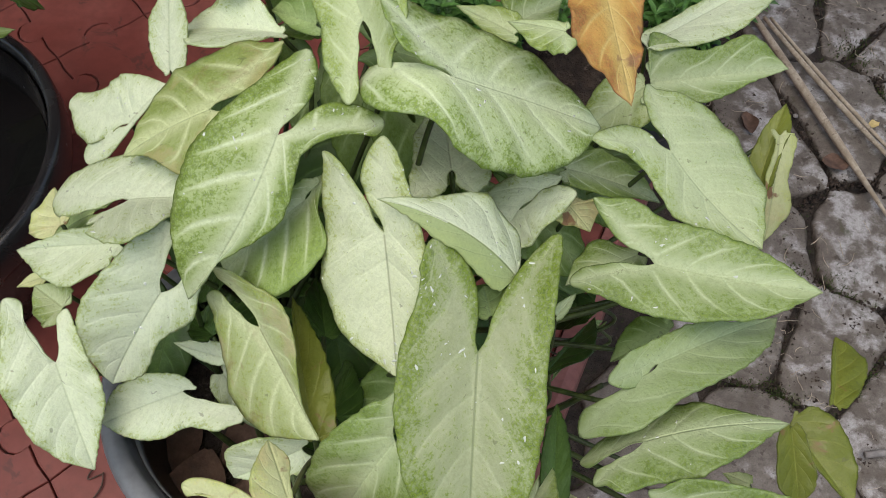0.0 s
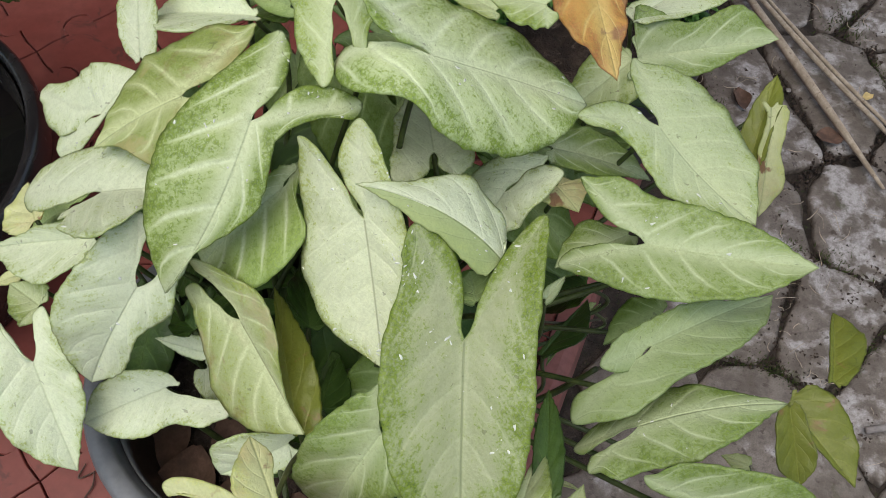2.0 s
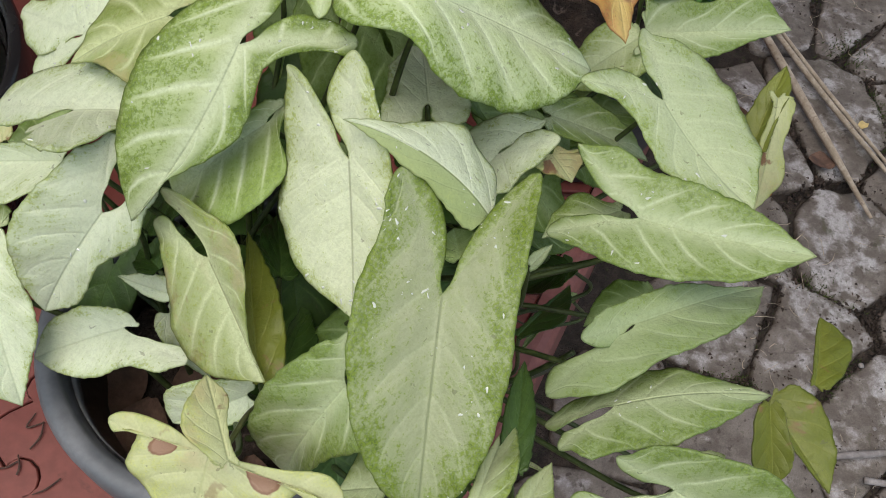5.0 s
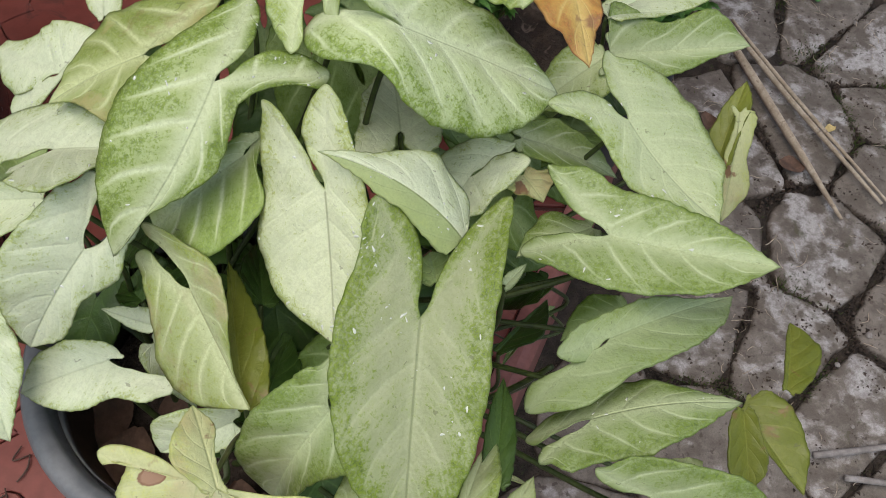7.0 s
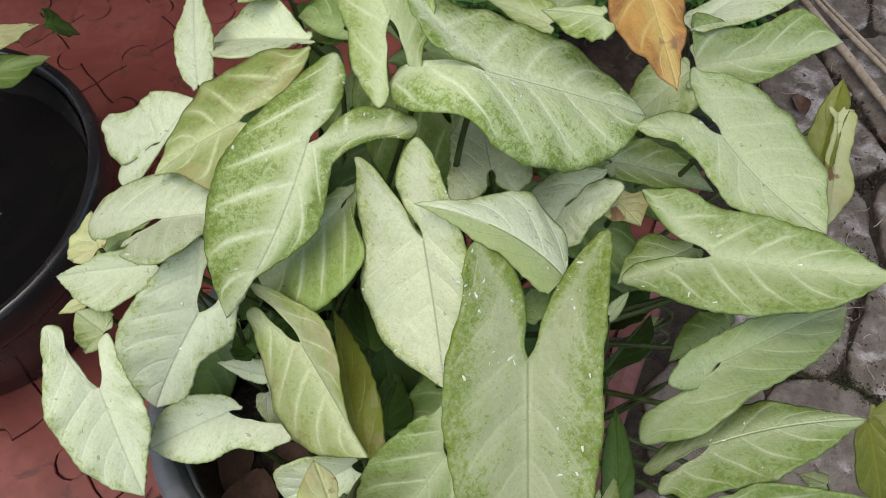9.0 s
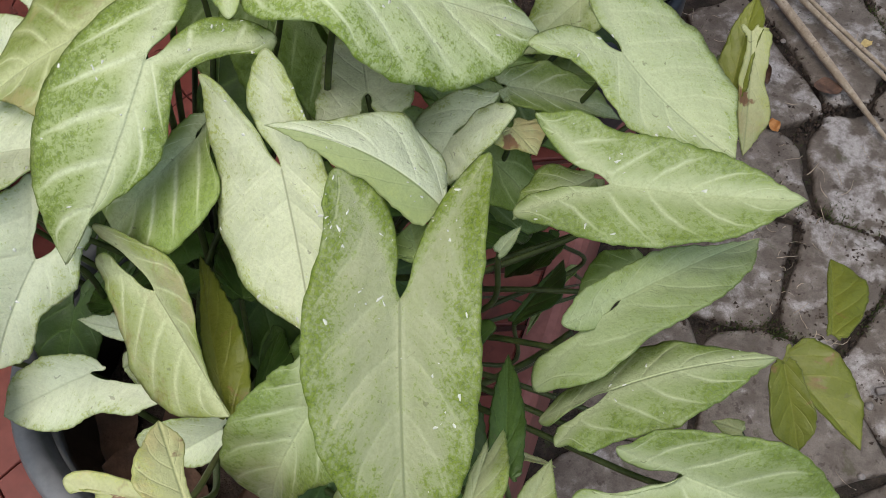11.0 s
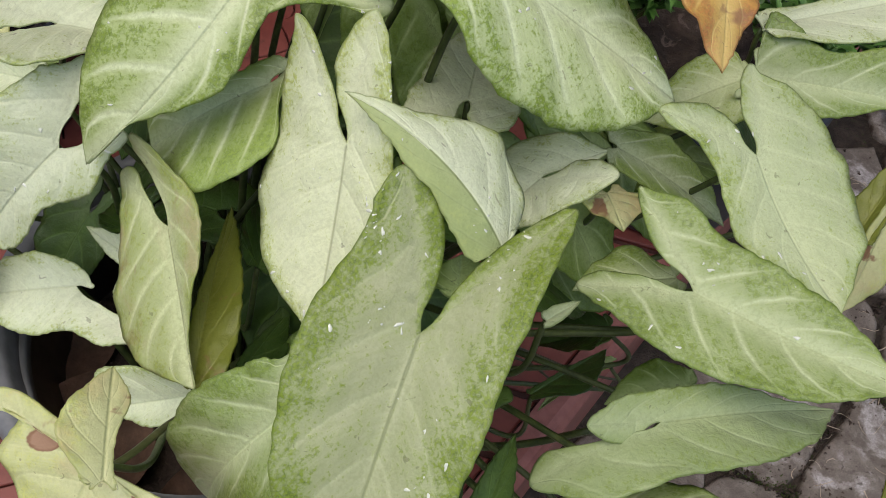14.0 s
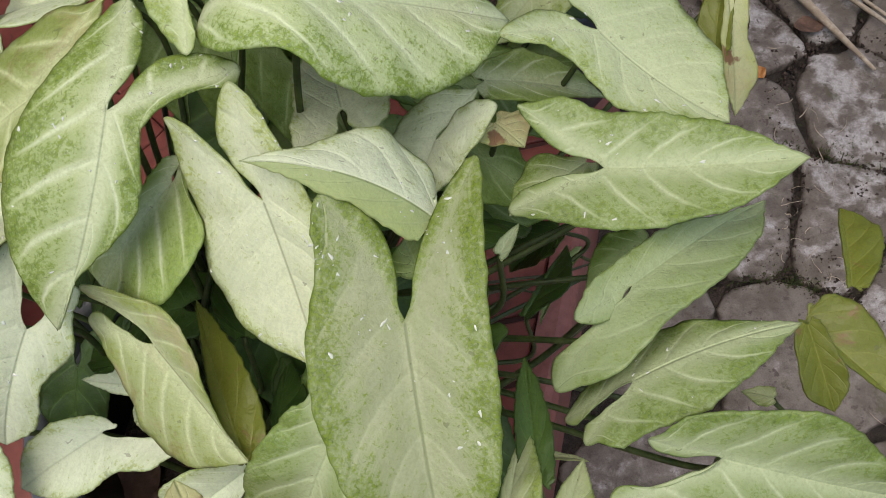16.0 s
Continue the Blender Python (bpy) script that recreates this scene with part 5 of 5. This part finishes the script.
for centre, spread, height, stems, seed in (((0.047, 0.672, 0.720), 0.085, 0.10, 70, 1), ((0.257, 0.689, 0.700), 0.075, 0.10, 60, 2), ((-0.005, 0.697, 0.660), 0.07, 0.10, 50, 3)):
    v, f = tuft_foliage(centre, spread, height, stems, seed)
    ob = mesh_part("foliage", v, f, TUFT)
    tagged(ob, kind="stuff")
    adopt(ob, bushy)

# ---------------------------------------------------------------- litter
GREEN_BIT = plain("fallen_green", (0.05, 0.16, 0.035), (0.08, 0.22, 0.05), 60.0, 0.5).mat
YELLOW_BIT = plain("fallen_yellow", (0.52, 0.40, 0.16), (0.62, 0.50, 0.24), 60.0, 0.6).mat
ORANGE_BIT = plain("fallen_orange", (0.45, 0.20, 0.06), (0.55, 0.28, 0.10), 60.0, 0.6).mat
DEAD = plain("dead_leaf", (0.085, 0.05, 0.035), (0.17, 0.10, 0.07), 35.0, 0.8, 0.6, 0.002).mat
MOSS = plain("moss", (0.028, 0.045, 0.010), (0.070, 0.095, 0.024), 90.0, 0.95, 1.0, 0.004).mat
PEBBLE = plain("pebble", (0.20, 0.18, 0.165), (0.36, 0.34, 0.33), 60.0, 0.85).mat
TWIG = plain("twig", (0.055, 0.03, 0.022), (0.11, 0.065, 0.05), 60.0, 0.8).mat


def rod(name, points, radii, material, label, category, group=""):
    pts = spline(points, 7)
    c = pts.mean(axis=0)
    v, f = tube(pts - c, radii, 7)
    ob = mesh_part(name, v, f, material)
    ob.location = c
    return tagged(ob, label, category, group)


rod("dry_stem", [(0.610, 1.290, 0.022), (0.690, 1.040, 0.020), (0.762, 0.815, 0.018)], (0.006, 0.0085, 0.0075, 0.003), STRAW, "dry straw-coloured plant stem lying on the paving", "stem", "dry stems on the paving")
rod("dry_stem", [(0.630, 1.265, 0.030), (0.720, 1.080, 0.022), (0.842, 0.850, 0.017)], (0.004, 0.0055, 0.005, 0.003), STRAW, "thin split dry stem lying on the paving", "stem", "dry stems on the paving")
rod("dry_stem", [(0.645, 1.270, 0.024), (0.735, 1.085, 0.018), (0.860, 0.845, 0.016)], (0.003, 0.0042, 0.004, 0.002), STRAW, "thin split dry stem lying on the paving", "stem", "dry stems on the paving")
LIT = random.Random(21)


def dead_leaf(at, size, heading, label, material):
    """A curled dry leaf."""
    verts, faces, n, m = [], [], 10, 5
    bend, roll = LIT.uniform(0.5, 1.6), LIT.uniform(0.4, 1.5)
    for i in range(n + 1):
        t = i / n
        w = size * 0.42 * math.sin(math.pi * min(1, t * 0.95 + 0.03)) ** 0.8
        for j in range(-m, m + 1):
            s = j / m
            verts.append((size * (t - 0.5), w * math.sin(s * roll) / max(roll, 0.1), w * (1 - math.cos(s * roll)) * 0.9 + size * 0.25 * bend * (t - 0.5) ** 2 + 0.002 * math.sin(9 * t + 3 * s) + 0.003))
    k = 2 * m + 1
    for i in range(n):
        for j in range(k - 1):
            faces.append((i * k + j, (i + 1) * k + j, (i + 1) * k + j + 1, i * k + j + 1))
    ob = mesh_part("dead_leaf", verts, faces, material)
    ob.matrix_world = pose(*at, LIT.uniform(-12, 12), LIT.uniform(-12, 12), heading)
    return tagged(ob, label, "leaf", "fallen leaves")


for x, y, z, size, look_mat in ((0.255, 0.130, -0.012, 0.07, DEAD), (0.215, 0.095, -0.012, 0.055, DEAD), (0.300, 0.200, -0.012, 0.06, DEAD), (0.19, 0.02, -0.012, 0.06, DEAD), (0.33, 0.11, -0.012, 0.05, DEAD),
                          (0.36, 0.27, -0.012, 0.05, DEAD), (0.245, 0.19, -0.012, 0.05, DEAD), (0.70, 0.93, 0.010, 0.05, DEAD), (0.60, 0.97, 0.008, 0.045, DEAD), (0.56, 1.02, 0.006, 0.05, DEAD)):
    dead_leaf((x, y, z), size, LIT.uniform(0, 360), "brown curled dry leaf lying on the earth", look_mat)
dead_leaf((0.838, 1.356, 0.006), 0.026, 60, "small fresh green leaf fallen on the paving", GREEN_BIT)
dead_leaf((0.792, 1.019, 0.006), 0.022, 20, "small yellow leaf scrap lying on the paving", YELLOW_BIT)
dead_leaf((0.596, 0.864, 0.006), 0.025, 100, "small orange leaf scrap on the paving", ORANGE_BIT)
for dx, dy, size in ((-0.075, -0.065, 0.07), (-0.035, -0.085, 0.06), (-0.10, -0.02, 0.06), (-0.03, -0.02, 0.07), (0.02, -0.10, 0.06), (0.05, -0.05, 0.07), (0.08, 0.0, 0.06)):
    dead_leaf((POT.x + dx, POT.y + dy, RIM - 0.096), size, LIT.uniform(0, 360), "dark brown dry leaf on the soil of the pot", DEAD)


def pebble(at, size):
    bm = bmesh.new()
    bmesh.ops.create_icosphere(bm, subdivisions=2, radius=size)
    for v in bm.verts:
        v.co *= 1 + 0.3 * noise.noise(v.co * (1.6 / size) + Vector(at) * 50)
        v.co.z *= 0.6
    ob = smooth(part("pebble", bm, PEBBLE))
    ob.location = at
    return tagged(ob, "small grey pebble in a paving joint", "pebble", "pebbles in the joints")


for _ in range(46):
    y = LIT.uniform(0.05, 1.35)
    x = 0.42 + 0.25 * y + LIT.uniform(-0.12, 0.42)
    pebble((x, y, 0.004), LIT.uniform(0.0025, 0.006))


def moss_bed():
    """Moss cushions in the joints, too many to count."""
    verts, faces = [], []
    rng = np.random.default_rng(8)
    for cx, cy, r, n in ((0.80, 1.20, 0.05, 160), (0.735, 1.10, 0.04, 50), (0.655, 0.70, 0.025, 50), (0.52, 1.04, 0.05, 60), (0.86, 0.80, 0.03, 40), (0.585, 0.72, 0.02, 60), (0.50, 0.90, 0.04, 120)):
        for _ in range(n):
            x, y = cx + rng.normal(0, r * 0.5), cy + rng.normal(0, r * 0.5)
            h, w, a = rng.uniform(0.004, 0.012), rng.uniform(0.0008, 0.002), rng.uniform(0, 6.28)
            b = len(verts)
            verts += [(x + w * math.cos(a), y + w * math.sin(a), 0.0), (x - w * math.cos(a), y - w * math.sin(a), 0.0), (x + w * math.sin(a), y - w * math.cos(a), 0.0), (x + rng.normal(0, 0.004), y + rng.normal(0, 0.004), h)]
            faces += [(b, b + 1, b + 3), (b + 1, b + 2, b + 3), (b + 2, b, b + 3)]
    for i, a in enumerate(STONES):
        for c in STONES[:i]:
            a2, c2 = Vector(a), Vector(c)
            gap = c2 - a2
            if gap.length > 0.25 or rng.random() < 0.25:
                continue
            mid, side = (a2 + c2) / 2, Vector((-gap.y, gap.x)).normalized()
            start = rng.uniform(-0.05, 0.03)
            for _ in range(int(rng.uniform(60, 220))):
                q = mid + side * (start + rng.normal(0, 0.028)) + gap.normalized() * rng.normal(0, 0.008)
                h, w, t = rng.uniform(0.002, 0.008), rng.uniform(0.0008, 0.0022), rng.uniform(0, 6.28)
                b = len(verts)
                verts += [(q.x + w * math.cos(t + k * 2.09), q.y + w * math.sin(t + k * 2.09), -0.002) for k in range(3)] + [(q.x + rng.normal(0, 0.003), q.y + rng.normal(0, 0.003), h)]
                faces += [(b, b + 1, b + 3), (b + 1, b + 2, b + 3), (b + 2, b, b + 3)]
    ob = mesh_part("moss", verts, faces, MOSS)
    return tagged(ob, "low green moss growing in the paving joints", "moss", kind="stuff")


moss_bed()


def litter():
    """Crumbs of earth and bits of dry grass strewn over the paving, thickest along the terrace."""
    rng = np.random.default_rng(15)
    heaps = [(rng.uniform(0.45, 1.0), rng.uniform(0.25, 1.45), rng.uniform(0.03, 0.10)) for _ in range(26)]
    verts, faces = [], []
    for _ in range(800):
        cx, cy, r = heaps[rng.integers(len(heaps))]
        x, y, w = cx + rng.normal(0, r), cy + rng.normal(0, r), 0.0006 + 0.0028 * rng.random() ** 3
        if (Vector((x, y)) - EDGE).dot(OUT) < 0.02:
            continue
        b, z = len(verts), 0.003
        spin = rng.uniform(0, 6.28)
        verts += [(x + w * rng.uniform(0.7, 1.3) * math.cos(spin + k * 2.09), y + w * rng.uniform(0.7, 1.3) * math.sin(spin + k * 2.09), z + rng.uniform(0, 0.3) * w) for k in range(3)] + [(x, y, z + w * 1.3), (x, y, z - 0.004)]
        faces += [(b + i, b + (i + 1) % 3, b + 3) for i in range(3)] + [(b + (i + 1) % 3, b + i, b + 4) for i in range(3)]
    for i, a in enumerate(STONES):
        for c in STONES[:i]:
            gap = Vector(c) - Vector(a)
            if gap.length > 0.30:
                continue
            mid, side, way = (Vector(a) + Vector(c)) / 2, Vector((-gap.y, gap.x)).normalized(), gap.normalized()
            for _ in range(90):
                q = mid + side * rng.uniform(-0.11, 0.11) + way * rng.normal(0, 0.007)
                w, spin, b = 0.0010 + 0.0045 * rng.random() ** 3, rng.uniform(0, 6.28), len(verts)
                verts += [(q.x + w * rng.uniform(0.6, 1.5) * math.cos(spin + k * 2.09), q.y + w * rng.uniform(0.6, 1.5) * math.sin(spin + k * 2.09), rng.uniform(-0.001, 0.002)) for k in range(3)] + [(q.x, q.y, 0.002 + w * 0.8), (q.x, q.y, -0.006)]
                faces += [(b + k, b + (k + 1) % 3, b + 3) for k in range(3)] + [(b + (k + 1) % 3, b + k, b + 4) for k in range(3)]
    ob = mesh_part("soil_crumbs", verts, faces, SOIL)
    tagged(ob, "dark crumbs of earth strewn over the paving", "earth", kind="stuff")
    verts, faces = [], []
    for _ in range(260):
        cx, cy, r = heaps[rng.integers(len(heaps))]
        x, y, a, n, w = cx + rng.normal(0, r), cy + rng.normal(0, r), rng.uniform(0, 6.28), rng.uniform(0.006, 0.035), rng.uniform(0.0003, 0.0009)
        if (Vector((x, y)) - EDGE).dot(OUT) < 0.03:
            continue
        bend = rng.normal(0, 0.6)
        line = [(x + n * t * math.cos(a + bend * t), y + n * t * math.sin(a + bend * t), 0.006 + 0.005 * rng.random()) for t in np.linspace(0, 1, 5)]
        v, f = tube(line, (w, w, w * 0.5), 4)
        b = len(verts)
        verts += [tuple(q) for q in v]
        faces += [tuple(i + b for i in q) for q in f]
    ob = mesh_part("dry_grass_litter", verts, faces, STRAW)
    tagged(ob, "thin bits of dry straw littered on the stones", "straw", kind="stuff")


litter()
for pts in ([(-0.393, 0.222, 0.363), (-0.380, 0.225, 0.363), (-0.370, 0.231, 0.363), (-0.368, 0.218, 0.363)], [(-0.373, 0.238, 0.363), (-0.368, 0.226, 0.363), (-0.369, 0.218, 0.363)], [(-0.367, 0.281, 0.363), (-0.372, 0.266, 0.363), (-0.356, 0.272, 0.363)], [(-0.357, 0.273, 0.363), (-0.356, 0.258, 0.363), (-0.363, 0.244, 0.363)], [(-0.349, 0.200, 0.363), (-0.337, 0.206, 0.363), (-0.326, 0.217, 0.363)]):
    rod("twig", pts, (0.0006, 0.0011, 0.0008), TWIG, "thin dark twig lying on the red tiles", "twig", "twigs on the tiles")

GREY_STICK = plain("grey_stick", (0.20, 0.18, 0.17), (0.34, 0.32, 0.31), 30.0, 0.8).mat
rod("stick", [(0.623, 0.399, 0.020), (0.677, 0.406, 0.018), (0.767, 0.419, 0.016)], (0.0055, 0.0055, 0.0044), GREY_STICK, "grey weathered stick lying on the paving", "stick", "sticks on the paving")
rod("stick", [(0.663, 0.367, 0.018), (0.700, 0.363, 0.018), (0.757, 0.356, 0.018)], (0.0050, 0.0050, 0.0040), GREY_STICK, "grey weathered stick lying on the paving", "stick", "sticks on the paving")
rod("stick", [(0.714, 1.436, 0.014), (0.793, 1.484, 0.016), (0.939, 1.531, 0.014)], (0.0030, 0.0030, 0.0024), TWIG, "thin dark twig lying on the paving", "stick", "sticks on the paving")

# ---------------------------------------------------------------- wet specks on the blades
# whitish base colour paints the glint that the water would reflect
WET_GLINT = Mat("water_glint", 0.10, 0.6).colour((0.66, 0.70, 0.62)).mat


def wet_specks(ob, count, seed):
    """Small drops and smeared films of water on the upper face of a blade, their glints painted whitish."""
    rng = random.Random(seed)
    tops = [p for p in ob.data.polygons if p.normal.z > 0.5 and p.area > 1e-6]
    pools = []
    for p in rng.sample(tops, 4):
        pools.append([q for q in tops if (q.center - p.center).length < rng.uniform(0.006, 0.012)])
    for _ in range(count):
        p = rng.choice(rng.choice(pools)) if rng.random() < 0.6 else rng.choice(tops)
        n = p.normal
        c = p.center + (ob.data.vertices[rng.choice(p.vertices)].co - p.center) * rng.uniform(0, 0.8)
        long = 0.0004 + 0.0015 * rng.random() ** 2.5
        wide = min(0.0008, long * rng.uniform(0.3, 0.8))
        k = rng.uniform(0, 9)
        verts, faces, sides = [(0.1 * long, 0, 0.00035)], [], 14
        for ring, (f, z) in enumerate(((0.45, 0.0003), (0.85, 0.00016), (1.0, -0.0003))):
            for j in range(sides):
                a = 2 * math.pi * j / sides
                r = f * (1 + 0.18 * math.sin(2 * a + k) + 0.16 * math.sin(3 * a + 2 * k) + 0.08 * math.sin(5 * a + k * 3))
                verts.append((r * long * math.cos(a) + 0.3 * wide * math.sin(a * 2 + k), r * wide * math.sin(a), z))
        faces += [(0, 1 + j, 1 + (j + 1) % sides) for j in range(sides)]
        faces += [(1 + q * sides + j, 1 + (q + 1) * sides + j, 1 + (q + 1) * sides + (j + 1) % sides, 1 + q * sides + (j + 1) % sides) for q in range(2) for j in range(sides)]
        drop = mesh_part("water_drop", verts, faces, WET_GLINT)
        drop.matrix_local = Matrix.Translation(c + n * 0.0001) @ n.to_track_quat("Z", "Y").to_matrix().to_4x4() @ Matrix.Rotation(rng.uniform(0, 6.28), 4, "Z")
        drop.parent = ob


for index, count in ((0, 60), (1, 42), (2, 8), (3, 26), (4, 20), (5, 12), (6, 12), (8, 10), (10, 8), (12, 6), (13, 8)):
    wet_specks(BLADES[index], count, index)

paving()
tiles()
